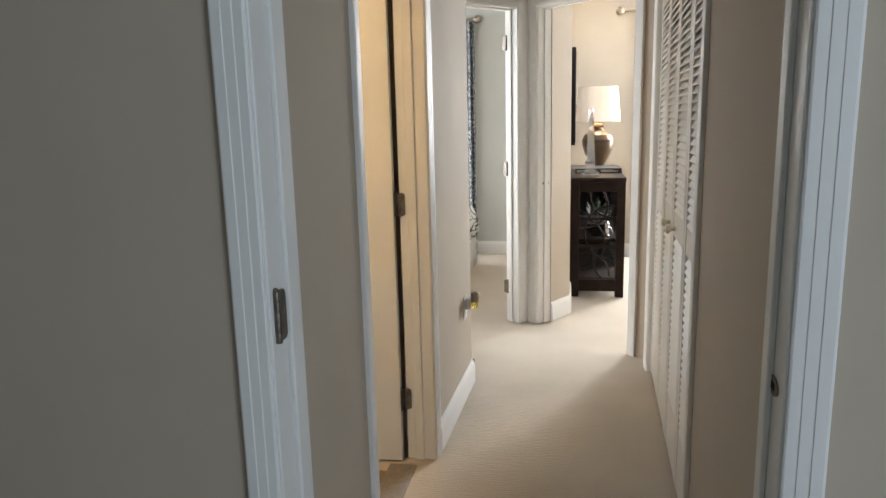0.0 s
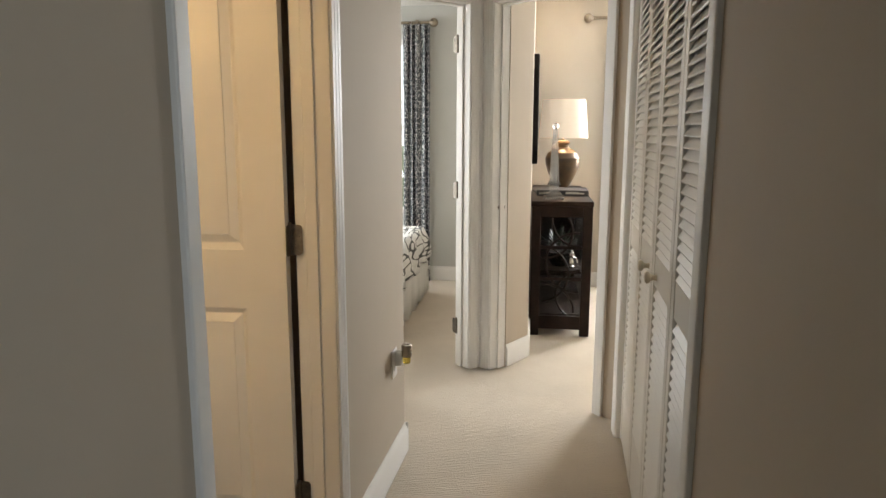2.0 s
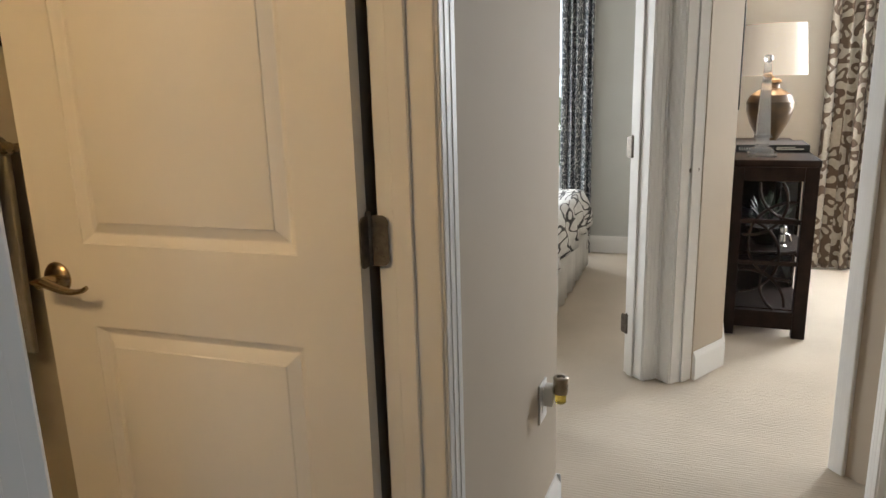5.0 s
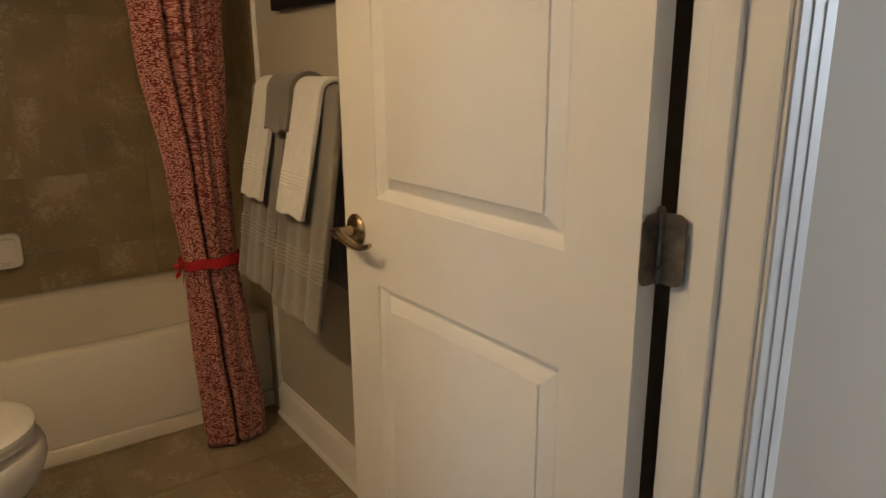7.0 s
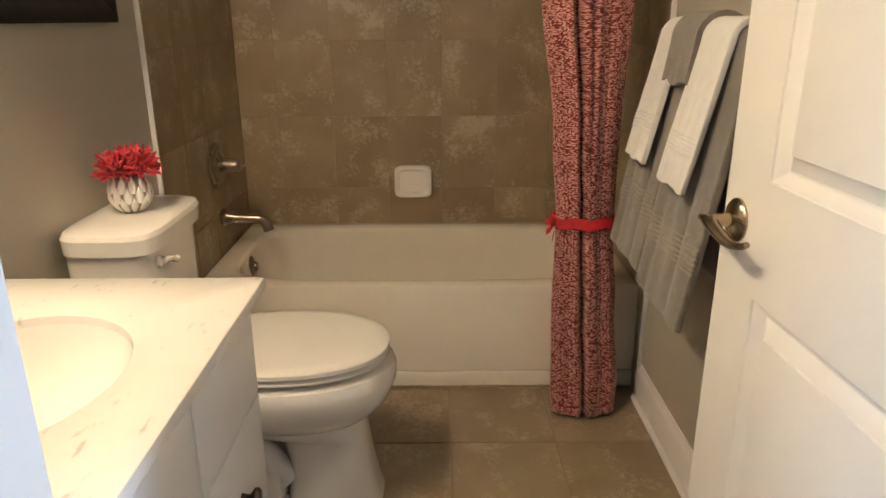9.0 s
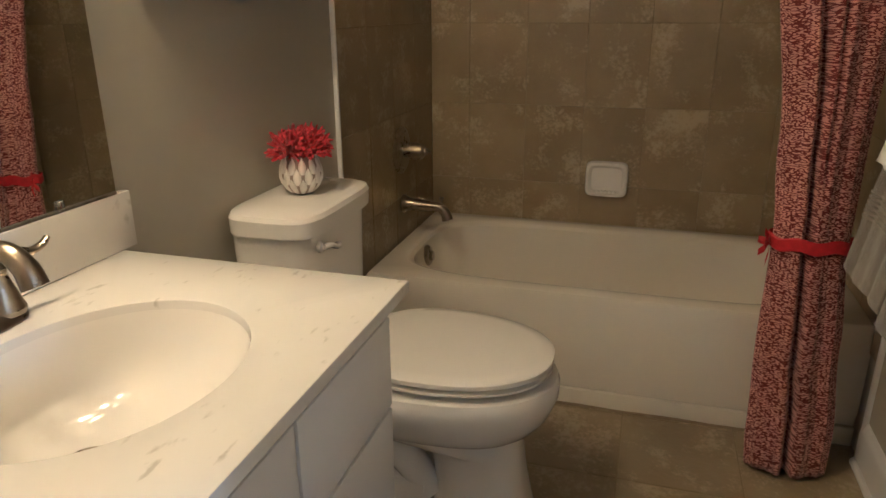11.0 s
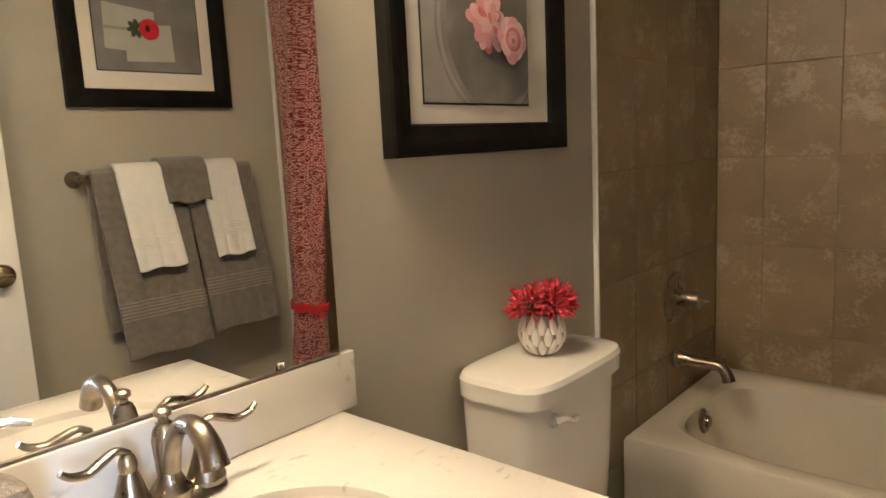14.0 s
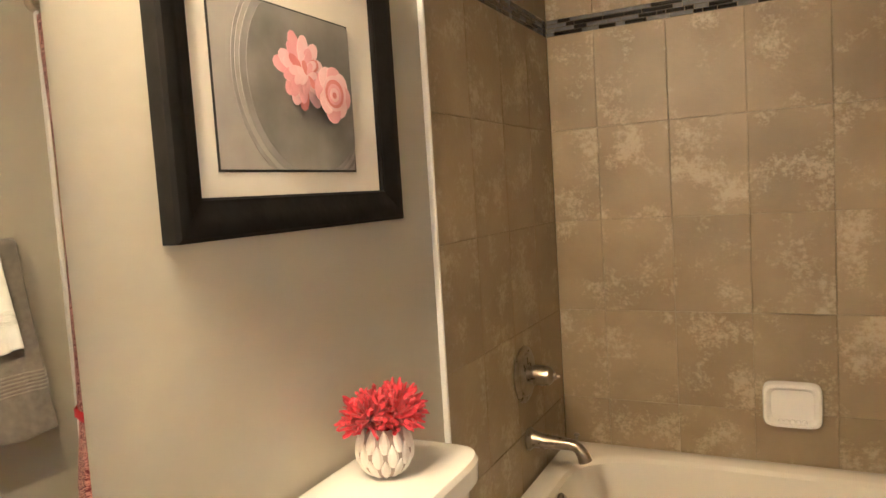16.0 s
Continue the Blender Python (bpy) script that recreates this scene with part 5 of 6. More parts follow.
INK = plain("print_black_line", (0.015, 0.014, 0.013), 0.5)
PGREY = mat("print_grey_cloth", (0.38, 0.36, 0.34), (0.30, 0.28, 0.265), 0.45, scale=9)
PPLATE = mat("print_pewter_plate", (0.27, 0.26, 0.245), (0.15, 0.145, 0.135), 0.45, scale=7)
PRIM = mat("print_plate_rim", (0.30, 0.29, 0.28), (0.19, 0.18, 0.175), 0.45, scale=9)
PPINK = [mat("print_pink_petal", (0.82, 0.46, 0.50), (0.76, 0.36, 0.41), 0.45, scale=25), mat("print_pale_pink_petal", (0.88, 0.65, 0.68), (0.84, 0.55, 0.58), 0.45, scale=25), mat("print_deep_pink_petal", (0.72, 0.28, 0.26), (0.65, 0.21, 0.20), 0.45, scale=25)]
PGREEN = plain("print_leaf_green", (0.05, 0.07, 0.03), 0.5)
PCREAM = mat("print_cream_paper", (0.50, 0.49, 0.44), (0.44, 0.43, 0.38), 0.5, scale=12)
PSTEM = mat("print_pale_stem", (0.40, 0.43, 0.30), (0.25, 0.30, 0.16), 0.5, scale=30)
PSLATE = mat("print_slate_board", (0.27, 0.26, 0.245), (0.18, 0.175, 0.165), 0.5, scale=6)


def art_pink(t):
    # opening in frame coordinates: the frame is seen from its front, x runs towards the viewer's left
    x0, x1, z0, z1 = 0.143, 0.487, 0.100, 0.360
    flat(t, "print_border", [(x0 - 0.004, z0 - 0.004), (x1 + 0.004, z0 - 0.004), (x1 + 0.004, z1 + 0.004), (x0 - 0.004, z1 + 0.004)], 0.0112, INK)
    flat(t, "print_ground", [(x0, z0), (x1, z0), (x1, z1), (x0, z1)], 0.0122, PGREY)
    clip = (x0, z0, x1, z1)
    cx, cz = x0 + 0.125, z0 + 0.150
    flat(t, "plate_shadow", circle(cx, cz, 0.182, 0.185, 64, 0, clip), 0.0130, PRIM)
    flat(t, "plate_rim", circle(cx, cz, 0.175, 0.178, 64, 0, clip), 0.0138, PGREY)
    flat(t, "plate_ring", circle(cx, cz, 0.166, 0.169, 64, 0, clip), 0.0146, PRIM)
    flat(t, "plate_well", circle(cx - 0.004, cz, 0.156, 0.158, 64, 0, clip), 0.0154, PPLATE)
    r0 = random.Random(2)
    fx, fz = x1 - 0.197, z0 + 0.163
    y = 0.0160
    for ring, cnt, L in ((0, 11, 0.066), (1, 10, 0.052), (2, 9, 0.038)):
        for k in range(cnt):
            ang = radians(ring * 17 + k * 360 / cnt + r0.uniform(-9, 9))
            flat(t, "printed_petal", petal(fx, fz, ang, L + r0.uniform(-0.007, 0.005), L * 0.27), y, PPINK[(k + ring) % 3 if k % 4 == 0 else (k + ring) % 2])
            y += 0.0003
    for k in range(7):
        flat(t, "printed_petal", petal(fx - 0.004, fz - 0.008, radians(20 + k * 51), 0.026, 0.008), y, PPINK[(k + 1) % 3])
        y += 0.0003
    gx, gz = x1 - 0.268, z0 + 0.132
    for k in range(8):
        flat(t, "printed_petal", petal(gx, gz, radians(k * 45 + 10), 0.050 + r0.uniform(-0.005, 0.004), 0.026), y, PPINK[(k % 2) * 1])
        y += 0.0005
    for q, rr in enumerate((0.034, 0.027, 0.020, 0.013, 0.006)):
        flat(t, "printed_petal", circle(gx + 0.001 * q, gz - 0.001 * q, rr, rr * 0.92, 20), y, PPINK[(q + 1) % 3])
        y += 0.0005
    return


def art_red(t):
    x0, x1, z0, z1 = 0.110, 0.476, 0.122, 0.382
    flat(t, "print_border", [(x0 - 0.004, z0 - 0.004), (x1 + 0.004, z0 - 0.004), (x1 + 0.004, z1 + 0.004), (x0 - 0.004, z1 + 0.004)], 0.0112, INK)
    flat(t, "print_ground", [(x0, z0), (x1, z0), (x1, z1), (x0, z1)], 0.0122, PSLATE)
    flat(t, "print_paper", [(x0 + 0.03, z0 + 0.07), (x0 + 0.20, z0 + 0.06), (x0 + 0.21, z0 + 0.20), (x0 + 0.035, z0 + 0.22)], 0.0130, PCREAM)
    flat(t, "print_paper", [(x0 + 0.10, z0 + 0.03), (x0 + 0.27, z0 + 0.035), (x0 + 0.265, z0 + 0.16), (x0 + 0.10, z0 + 0.15)], 0.0138, PCREAM)
    flat(t, "printed_stem", [(x0 + 0.03, z0 + 0.134), (x0 + 0.15, z0 + 0.131), (x0 + 0.15, z0 + 0.141), (x0 + 0.03, z0 + 0.143)], 0.0146, PSTEM)
    for k in range(6):
        flat(t, "printed_leaf", petal(x0 + 0.14, z0 + 0.14, radians(40 + k * 50), 0.032, 0.010), 0.0150 + 0.0005 * k, PGREEN)
    for k in range(6):
        flat(t, "printed_petal", petal(x0 + 0.185, z0 + 0.14, radians(k * 60 + 15), 0.036, 0.024), 0.0182 + 0.0005 * k, RED)
    flat(t, "printed_heart", circle(x0 + 0.178, z0 + 0.142, 0.008, 0.012, 20), 0.0216, INK)


# on the left wall the front faces +y, so the frame's x runs from its right-hand edge
framed(pose(-1.761, 1.8605, 1.232), 0.592, 0.50, "pink flower print in a wide black frame with cream mat", art_pink)
framed(pose(PX, 3.3845, 1.428, 0, 0, 180), 0.585, 0.52, "red anemone print in a black frame with cream mat", art_red)

# ---- bedroom things ----
def rod_curtain(name, label, x0, x1, y, zt, material, seed, cols=110):
    r0 = random.Random(seed)
    a, b = r0.uniform(0, 6), r0.uniform(0, 6)
    t = thing(name, label, "curtain", pose(0, 0, 0))
    def prof(s, z):
        amp = 0.032 * (0.75 + 0.25 * z / zt)
        return x0 + (x1 - x0) * s + 0.012 * math.sin(s * 40 + a), y + amp * math.sin(s * 2 * math.pi * 4.5 + a + 0.3 * math.sin(z * 2 + b))
    c = drape("cloth", prof, [0.01 + (zt - 0.01) * i / 40 for i in range(41)], material, None, 0.004, cols)
    c.parent = t
    return t


def curtain_rod(x0, x1, y, z):
    t = thing("curtain_rod", "brushed nickel curtain rod with ball finials", "curtain rod", pose(0, y, z))
    bm = bmesh.new()
    tube(bm, [(x0, 0, 0), ((x0 + x1) / 2, 0, 0), (x1, 0, 0)], 0.013, 12)
    part("pole", bm, NICKEL, t)
    for x, s in ((x1, 90), (x0, -90)):
        bm = bmesh.new()
        lathe(bm, [(0.013, 0.0), (0.018, 0.006), (0.014, 0.014), (0.020, 0.022), (0.036, 0.040), (0.040, 0.058), (0.034, 0.078), (0.018, 0.092), (0.0, 0.096)], 20, pose(x, 0, 0, 0, s, 0), True, False)
        part("finial", bm, NICKEL, t)
    for x in (x0 + 0.12, x1 - 0.10):
        part("bracket", boxes(((x - 0.008, 0, -0.012), (x + 0.008, 0.07, 0.012), 0.002, 1), ((x - 0.016, 0.068, -0.035), (x + 0.016, 0.073, 0.035), 0.002, 1)), NICKEL, t)
    return t


curtain_rod(-2.2, -0.47, 7.447, 2.285)
rod_curtain("curtain", "charcoal and white patterned bedroom curtain", -0.69, -0.45, 7.44, 2.27, CURTAINGREY, 4)
rod_curtain("curtain", "charcoal and white patterned bedroom curtain", -2.10, -1.80, 7.44, 2.27, CURTAINGREY, 7)

# bed with striped comforter
bed = thing("bed", "bed with a black and white striped comforter and white skirt", "bed", pose(0.085, 0, 0))
part("mattress", boxes(((-2.5, 5.55, 0.20), (-0.56, 7.02, 0.50), 0.05, 4)), SKIRT, bed)
bm = bmesh.new()
path = [(-0.50, 5.52), (-0.50, 7.05), (-2.5, 7.05)]
cols = []
for (xa, ya), (xb, yb) in zip(path, path[1:]):
    n = 60
    for i in range(n + 1):
        u = i / n
        w = 0.010 * math.sin(u * 70) + 0.006 * math.sin(u * 33 + 1)
        dx, dy = (1, 0) if xa == xb else (0, 1)
        cols.append((xa + (xb - xa) * u + dx * w, ya + (yb - ya) * u + dy * w, dx, dy))
rings(bm, [[Vector((x + dx * 0.012 * (0.3 - z), y + dy * 0.012 * (0.3 - z), z)) for x, y, dx, dy in cols] for z in (0.012, 0.15, 0.32)], False)
ob = part("bed_skirt", bm, SKIRT, bed, "white gathered cotton bed skirt")
sm = ob.modifiers.new("thickness", "SOLIDIFY")
sm.thickness = 0.004
bm = bmesh.new()
uvl = bm.loops.layers.uv.new("UVMap")
nx, ny = 60, 60
grid = []
for i in range(nx + 1):
    row = []
    for j in range(ny + 1):
        u, v = i / nx * 2.2, j / ny * 1.75
        x, y = -2.55 + u, 5.43 + v
        ex = max(0.0, x + 0.56)
        ey = max(0.0, y - 7.00)
        drop = ex + ey
        z = 0.545 + 0.018 * noise.noise(Vector((x * 4, y * 4, 1.0))) + 0.010 * noise.noise(Vector((x * 11, y * 11, 3.0)))
        px = min(x, -0.56 + 0.07 * math.tanh(ex * 9)) + 0.018 * min(1, drop * 6) * math.sin(y * 21)
        py = min(y, 7.00 + 0.07 * math.tanh(ey * 9)) + 0.018 * min(1, ey * 6) * math.sin(x * 21)
        z -= max(0.0, drop - 0.03) * 1.25 - 0.02 * math.sin(y * 13 + x * 5) * min(1, drop * 4)
        row.append((bm.verts.new((px, py, max(0.13, z))), (u, v)))
    grid.append(row)
for a, b in zip(grid, grid[1:]):
    for j in range(ny):
        q = (a[j], b[j], b[j + 1], a[j + 1])
        f = bm.faces.new([x[0] for x in q])
        f.smooth = True
        for lpx, x in zip(f.loops, q):
            lpx[uvl].uv = x[1]
me = bpy.data.meshes.new("comforter")
bm.to_mesh(me)
bm.free()
me.materials.append(STRIPES)
ob = new("comforter", me)
sm = ob.modifiers.new("thickness", "SOLIDIFY")
sm.thickness, sm.offset = 0.03, 1
ob.location.x = 0.085
tagged(ob, "black and white zebra-striped comforter draped over the bed", "comforter")

# ---- study things ----
def console():
    t = thing("console_cabinet", "espresso wood console with circle fretwork over glass", "cabinet", pose(0.468, 5.87, 0))
    w, L, h = 0.396, 1.36, 0.91
    part("top", boxes(((-0.004, -0.006, h - 0.035), (w + 0.004, L, h), 0.004, 2)), DARKWOOD, t)
    for x in (0, w - 0.062):
        for y in (0, L - 0.06):
            part("post", boxes(((x, y, 0), (x + 0.062, y + 0.06, h - 0.035), 0.003, 1)), DARKWOOD, t)
    for y in (0.006,):
        part("rail", boxes(((0.062, y, h - 0.105), (w - 0.062, y + 0.04, h - 0.035), 0.002, 1)), DARKWOOD, t)
        part("rail", boxes(((0.062, y, 0.045), (w - 0.062, y + 0.04, 0.135), 0.002, 1)), DARKWOOD, t)
    part("back_panel", boxes(((0.0, 0.06, 0.06), (0.012, L - 0.06, h - 0.035))), DARKWOOD, t)
    part("side_panel", boxes(((w - 0.03, 0.50, 0.06), (w - 0.012, L - 0.06, h - 0.035))), DARKWOOD, t)
    part("far_panel", boxes(((0.062, L - 0.03, 0.06), (w - 0.062, L - 0.012, h - 0.035))), DARKWOOD, t)
    for z in (0.12, 0.42):
        part("shelf", boxes(((0.012, 0.05, z), (w - 0.012, L - 0.03, z + 0.02), 0.002, 1)), DARKWOOD, t)
    p = part("glass_pane", boxes(((0.062, 0.034, 0.135), (w - 0.062, 0.038, h - 0.105))), PANE, t)
    p.visible_shadow = False
    for z in (0.378, 0.59):
        part("muntin", boxes(((0.062, 0.012, z), (w - 0.062, 0.032, z + 0.022), 0.002, 1)), DARKWOOD, t)
    # overlapping rings, cut to the opening
    xa, xb, za, zb = 0.062, w - 0.062, 0.135, h - 0.105
    for cx, cz, r in ((0.10, 0.70, 0.17), (0.31, 0.78, 0.17), (0.30, 0.50, 0.20), (0.06, 0.42, 0.19), (0.34, 0.28, 0.17), (0.10, 0.16, 0.19)):
        run = []
        for k in range(73):
            a = 2 * math.pi * k / 72
            x, z = cx + r * math.cos(a), cz + r * math.sin(a)
            if xa < x < xb and za < z < zb:
                run.append((x, 0.022, z))
            else:
                if len(run) > 2:
                    part("fret_ring", tube(bmesh.new(), run, 0.0075, 8), DARKWOOD, t)
                run = []
        if len(run) > 2:
            part("fret_ring", tube(bmesh.new(), run, 0.0075, 8), DARKWOOD, t)
    return t


console()
# figure and potted plant behind the glass
fig = thing("figurine", "small silver figurine on a cabinet shelf", "figurine", pose(0.74, 6.05, 0.441))
bm = bmesh.new()
lathe(bm, [(0.0, 0.0), (0.030, 0.0), (0.032, 0.006), (0.018, 0.014), (0.022, 0.045), (0.016, 0.065), (0.024, 0.085), (0.022, 0.105), (0.008, 0.118), (0.0, 0.12)], 20, None, False, False)
tube(bm, [(0.01, 0, 0.07), (0.035, 0, 0.06), (0.045, 0, 0.03)], 0.007, 8)
part("figure_body", bm, STEEL, fig)
pl = thing("potted_plant", "dark leafy plant in a small bowl", "plant", pose(0.665, 6.10, 0.441))
bm = bmesh.new()
lathe(bm, [(0.0, 0.0), (0.05, 0.0), (0.085, 0.05), (0.095, 0.10), (0.088, 0.10), (0.0, 0.085)], 24, None, False, False)
part("bowl", bm, BLACK, pl)
LEAF = mat("dark_green_leaf", (0.035, 0.055, 0.03), (0.02, 0.03, 0.018), 0.45, scale=30)
r0 = random.Random(9)
bm = bmesh.new()
for k in range(90):
    a, el, L = r0.uniform(0, 6.28), r0.uniform(0.25, 1.5), r0.uniform(0.07, 0.22)
    dv = Vector((math.cos(a) * math.cos(el), math.sin(a) * math.cos(el), math.sin(el)))
    sv = dv.cross(Vector((0, 0, 1))).normalized() * 0.012
    c = Vector((0, 0, 0.10)) + dv * L * 0.6
    rings(bm, [[c - sv * q, c + dv.cross(sv) * 0.2 * q, c + sv * q] for c, q in ((c, 0.2), (c + dv * 0.03, 1.0), (c + dv * 0.06, 0.15))], False)
part("foliage", bm, LEAF, pl)["kind"] = "stuff"

bk = thing("book", "large black coffee-table book with white lettering", "book", pose(0.50, 6.25, 0.911))
part("cover", boxes(((0, 0, 0), (0.36, 0.30, 0.005), 0.001, 1), ((0, 0, 0.034), (0.36, 0.30, 0.039), 0.001, 1), ((0, 0, 0.005), (0.36, 0.004, 0.034), 0.001, 1)), BOOK, bk)
part("pages", boxes(((0.005, 0.006, 0.0055), (0.355, 0.295, 0.0335))), PAPER, bk)


def letters(name, text, size, m, material, parent):
    cu = bpy.data.curves.new(name, "FONT")
    cu.body, cu.size, cu.extrude = text, size, 0.0004
    ob = new(name, cu)
    dg = bpy.context.evaluated_depsgraph_get()
    me = bpy.data.meshes.new_from_object(ob.evaluated_get(dg))
    bpy.data.objects.remove(ob)
    me.materials.clear()
    me.materials.append(material)
    ob = new(name, me)
    ob.parent = parent
    ob.matrix_local = m
    return ob


letters("spine_lettering", "LUXURY", 0.026, pose(0.015, -0.0012, 0.011, 90), PAPER, bk)
part("spine_bar", boxes(((0.20, -0.0014, 0.014), (0.33, -0.0002, 0.020)), ((0.20, -0.0014, 0.024), (0.29, -0.0002, 0.028))), PAPER, bk)

la = thing("table_lamp", "brown glazed urn table lamp with a white drum shade", "lamp", pose(0.690, 6.72, 0.911))
bm = bmesh.new()
lathe(bm, [(0.0, 0.0), (0.060, 0.0), (0.062, 0.012), (0.050, 0.022), (0.070, 0.060), (0.108, 0.130), (0.130, 0.200), (0.132, 0.250), (0.112, 0.290), (0.070, 0.318), (0.046, 0.330), (0.044, 0.352), (0.056, 0.360), (0.050, 0.376), (0.020, 0.384), (0.0, 0.385)], 40, None, False, False)
part("urn_base", bm, LAMPPOT, la)
bm = bmesh.new()
lathe(bm, [(0.008, 0.38), (0.008, 0.66), (0.012, 0.665), (0.010, 0.676), (0.0, 0.678)], 12, None, True, False)
part("stem", bm, BRONZE, la)
bm = bmesh.new()
lathe(bm, [(0.186, 0.400), (0.160, 0.685), (0.157, 0.685), (0.183, 0.400)], 48, None, False, False)
part("shade", bm, SHADE, la, "white linen drum shade")

ob_t = thing("crystal_obelisk", "clear crystal obelisk on a stepped base", "ornament", pose(0.612, 6.05, 0.911))
bm = bmesh.new()
for z0, z1, a, b in ((0.0, 0.022, 0.068, 0.068), (0.022, 0.040, 0.054, 0.050), (0.040, 0.095, 0.032, 0.030), (0.095, 0.110, 0.044, 0.040)):
    rings(bm, [[Vector((sx * r, sy * r, z)) for sx, sy in ((-1, -1), (1, -1), (1, 1), (-1, 1))] for z, r in ((z0, a), (z1, b))])
part("pedestal", bm, CRYSTAL, ob_t)
bm = bmesh.new()
rings(bm, [[Vector((sx * r, sy * r, z)) for sx, sy in ((-1, -1), (1, -1), (1, 1), (-1, 1))] for z, r in ((0.110, 0.032), (0.46, 0.017))])
part("shaft", bm, CRYSTAL, ob_t)
bm = bmesh.new()
lathe(bm, [(0.0, 0.46), (0.010, 0.462), (0.020, 0.472), (0.023, 0.484), (0.019, 0.498), (0.0, 0.505)], 8, None, False, False)
part("crystal_tip", bm, CRYSTAL, ob_t)
SCREEN = plain("dark_screen", (0.008, 0.008, 0.009), 0.12)
tv = thing("television", "flat black wall-mounted television", "television", pose(0.46, 6.10, 1.141))
part("screen", boxes(((0.0, 0, 0), (0.036, 1.26, 0.73), 0.004, 2)), BLACK, tv)
part("panel", boxes(((0.0355, 0.02, 0.02), (0.038, 1.24, 0.71))), SCREEN, tv)
cd = thing("power_cord", "dark power cord hanging behind the console", "cord", pose(0, 0, 0))
part("cord", tube(bmesh.new(), curve_pts([(0.50, 6.40, 0.915), (0.466, 6.2, 0.95), (0.463, 5.95, 0.88), (0.463, 5.86, 0.60), (0.464, 5.84, 0.30), (0.466, 5.85, 0.02)], 30), 0.003, 8), BLACK, cd)
rod_curtain("curtain", "brown leaf-print study curtain", 1.06, 1.45, 7.38, 2.27, CURTAINTAN, 12)
curtain_rod(0.95, 2.2, 7.37, 2.285)

# ---- tiles last ----
def tile_mesh(name, w, h, t, bev=0.0022):
    """A tile in the xy plane with eased edges, 10 faces."""
    bm = bmesh.new()
    rings(bm, [[Vector((x * (w / 2 - k), y * (h / 2 - k), z)) for x, y in ((-1, -1), (1, -1), (1, 1), (-1, 1))] for z, k in ((0, 0), (t - bev * 0.5, 0), (t, bev))], True, False, True)
    me = bpy.data.meshes.new(name)
    bm.to_mesh(me)
    bm.free()
    return me


cache = {}


def lay(parent, name, u0, u1, v0, v1, t, material, m, gap):
    w, h = u1 - u0 - gap, v1 - v0 - gap
    key = (round(w, 3), round(h, 3), round(t, 4), material.name)
    if key not in cache:
        cache[key] = tile_mesh(name, w, h, t)
        cache[key].materials.append(material)
    ob = new(name, cache[key])
    ob.parent = parent
    ob.matrix_local = m @ pose((u0 + u1) / 2, (v0 + v1) / 2, 0)
    return ob


def cuts(a, b, first, pitch):
    """Joint positions from a to b with one joint at first."""
    js = [a]
    k = math.ceil((a - first) / pitch + 1e-6)
    while first + k * pitch < b - 1e-4:
        p = first + k * pitch
        if p - a > 0.012 and b - p > 0.012:
            js.append(p)
        k += 1
    return js + [b]


def tiled(name, label, m, u0, u1, ujoint, upitch, v0, v1, vjoint, vpitch, material, gap=0.0016, t=0.009, skip=None):
    s = thing(name, label, "tiling", m, kind="structure")
    us, vs_ = cuts(u0, u1, ujoint, upitch), cuts(v0, v1, vjoint, vpitch)
    for a, b in zip(us, us[1:]):
        for c, e in zip(vs_, vs_[1:]):
            if skip and skip(a, b, c, e):
                continue
            lay(s, "tile", a, b, c, e, t, material, Matrix(), gap)
    return s


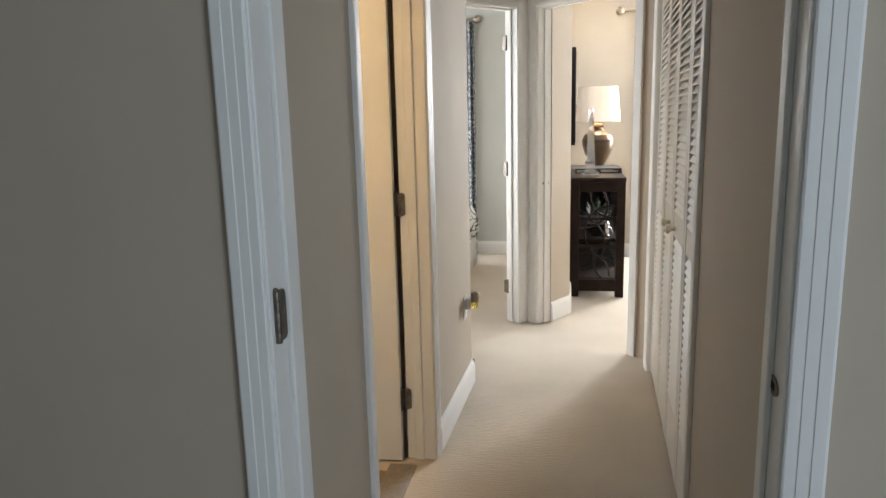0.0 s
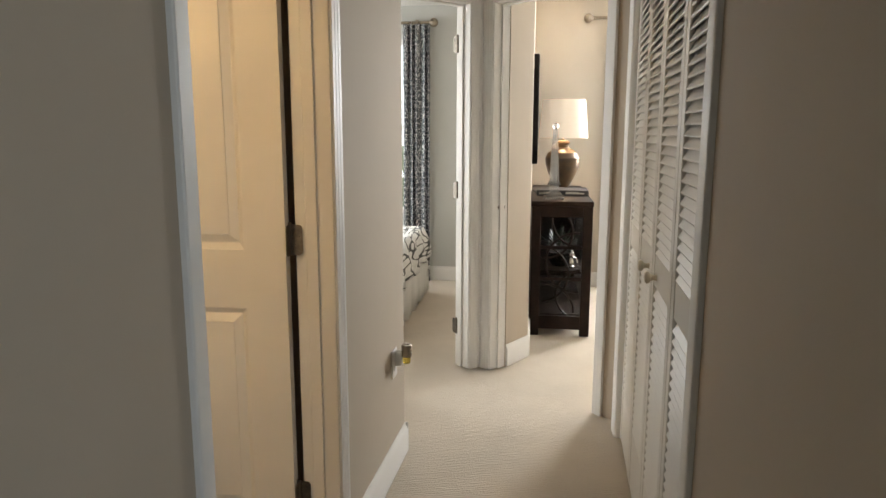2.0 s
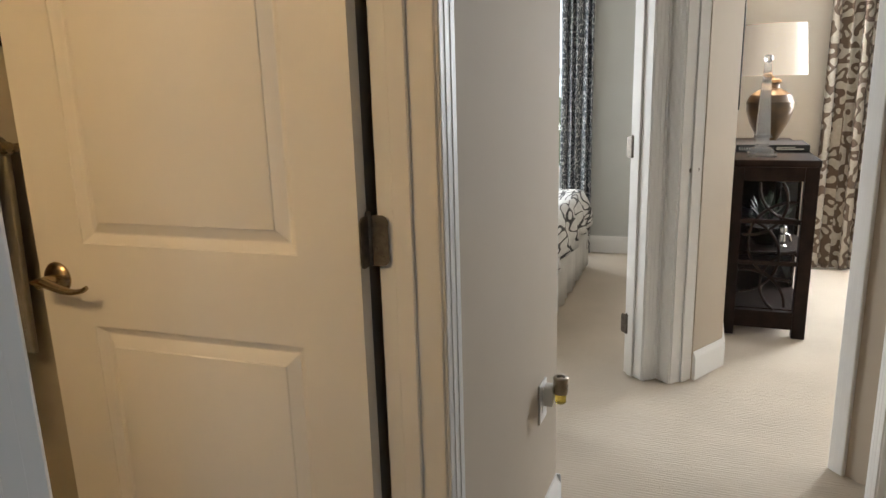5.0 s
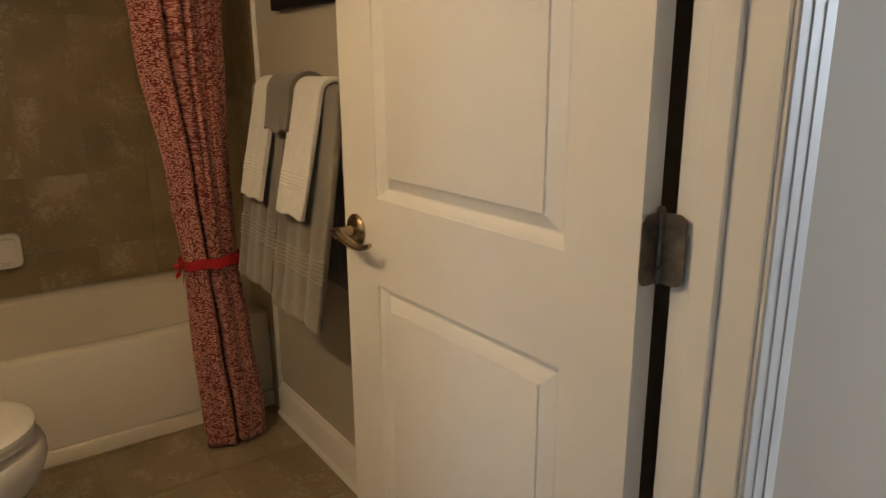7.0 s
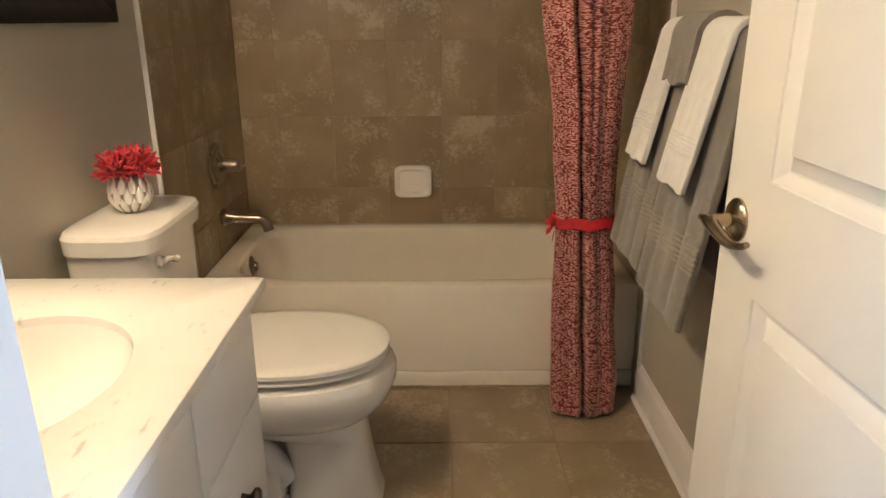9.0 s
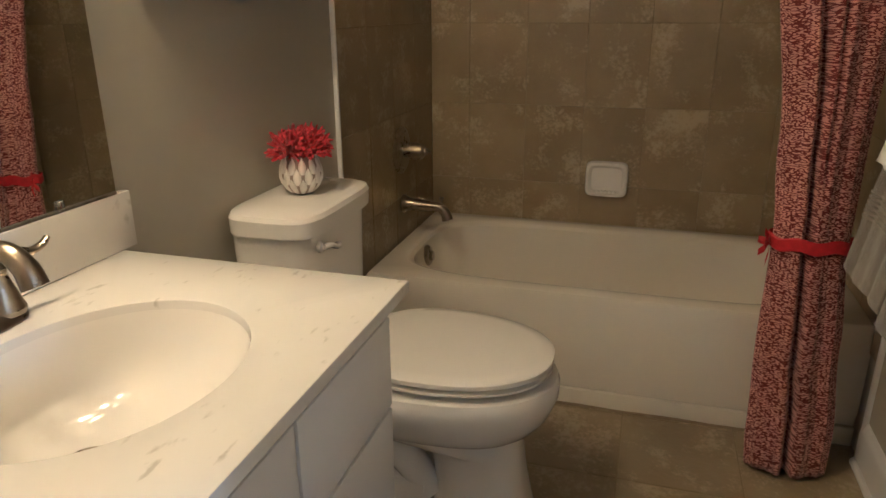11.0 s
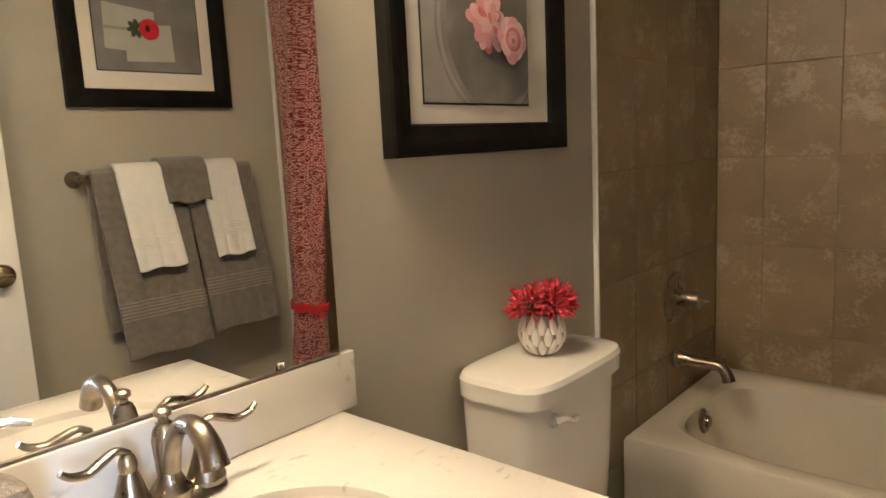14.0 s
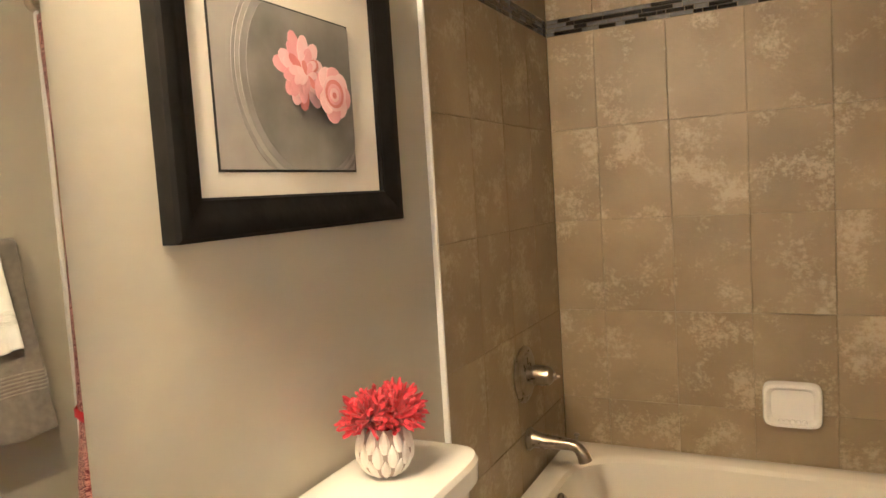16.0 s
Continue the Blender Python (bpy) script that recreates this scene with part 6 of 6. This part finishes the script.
# walls: local x along the wall, y up, z out
M_BACK = Matrix(((0, 0, 1, BX0), (1, 0, 0, 0), (0, 1, 0, 0), (0, 0, 0, 1)))
M_LEFT = Matrix(((-1, 0, 0, 0), (0, 0, 1, BY0), (0, 1, 0, 0), (0, 0, 0, 1)))
M_RIGHT = Matrix(((1, 0, 0, 0), (0, 0, -1, BY1), (0, 1, 0, 0), (0, 0, 0, 1)))
MZ0, MZ1 = 1.784, 1.838
wall_tiles = {}
for nm, lb, mm, a, b, jt in (("wall_tiling_back", "tan travertine tiling behind the bathtub", M_BACK, 1.870, 3.376, 2.030), ("wall_tiling_left", "tan travertine tiling at the tap end", M_LEFT, 1.938, 2.836, 1.938 + 0.23), ("wall_tiling_right", "tan travertine tiling at the curtain end", M_RIGHT, -2.836, -1.99, -1.99 - 0.23)):
    wall_tiles[nm] = (tiled(nm, lb, mm, a, b, jt, 0.2287, 0.30, MZ0, 1.466, 0.3085, TILE), a, b)
    tiled(nm + "_upper", lb + " above the mosaic", mm, a, b, jt, 0.2287, MZ1, HC, MZ1 + 0.3085, 0.3085, TILE)
# the grout behind the side tiles
wall("wall_grout_left", "tan grout bed behind the tap-end tiling", GROUT, ((-2.845, 1.859, 0.30), (-1.940, 1.8665, HC)))
wall("wall_grout_right", "tan grout bed behind the curtain-end tiling", GROUT, ((-2.845, 3.3785, 0.30), (-1.992, 3.386, HC)))
for nm, y0, y1, x0, x1 in (("left", 1.859, 1.874, -1.940, -1.930), ("right", 3.371, 3.386, -1.992, -1.980)):
    tagged(finish("trim", boxes(((x0, y0, 0.30 if nm == "left" else 0.0), (x1, y1, HC), 0.003, 2)), TRIM), "pale edge strip at the end of the tiling", "trim", kind="structure")
# mosaic band
GLASSY = [mat("black_glass_mosaic", (0.012, 0.011, 0.011), (0.025, 0.022, 0.02), 0.10, scale=30, coat=0.6), mat("slate_glass_mosaic", (0.20, 0.20, 0.205), (0.13, 0.13, 0.135), 0.14, scale=25, coat=0.6), mat("grey_stone_mosaic", (0.16, 0.15, 0.14), (0.10, 0.095, 0.09), 0.4, scale=40)]
r0 = random.Random(14)
for nm, mm in (("wall_tiling_back", M_BACK), ("wall_tiling_left", M_LEFT)):
    s, a, b = wall_tiles[nm]
    band = thing(nm.replace("tiling", "mosaic"), "black and grey glass strip mosaic band", "mosaic", mm, kind="structure")
    rows, k = 4, (MZ1 - MZ0) / 4
    for i in range(rows):
        u = a
        while u < b - 0.008:
            L = r0.choice((0.028, 0.042, 0.056, 0.070, 0.095))
            e = min(b, u + L)
            if e - u < 0.012:
                break
            lay(band, "mosaic_tile", u, e, MZ0 + i * k, MZ0 + (i + 1) * k, 0.0095, GLASSY[r0.choice((0, 0, 0, 1, 1, 2))], Matrix(), 0.002)
            u = e
# floor tiles
fs = tiled("floor_tiling", "tan travertine-look bathroom floor tiles", pose(0, 0, -0.004), BX0 + 0.78, -0.34, -1.725, 0.325, BY0, BY1, 2.735, 0.325, FLOORTILE, 0.005, 0.004)
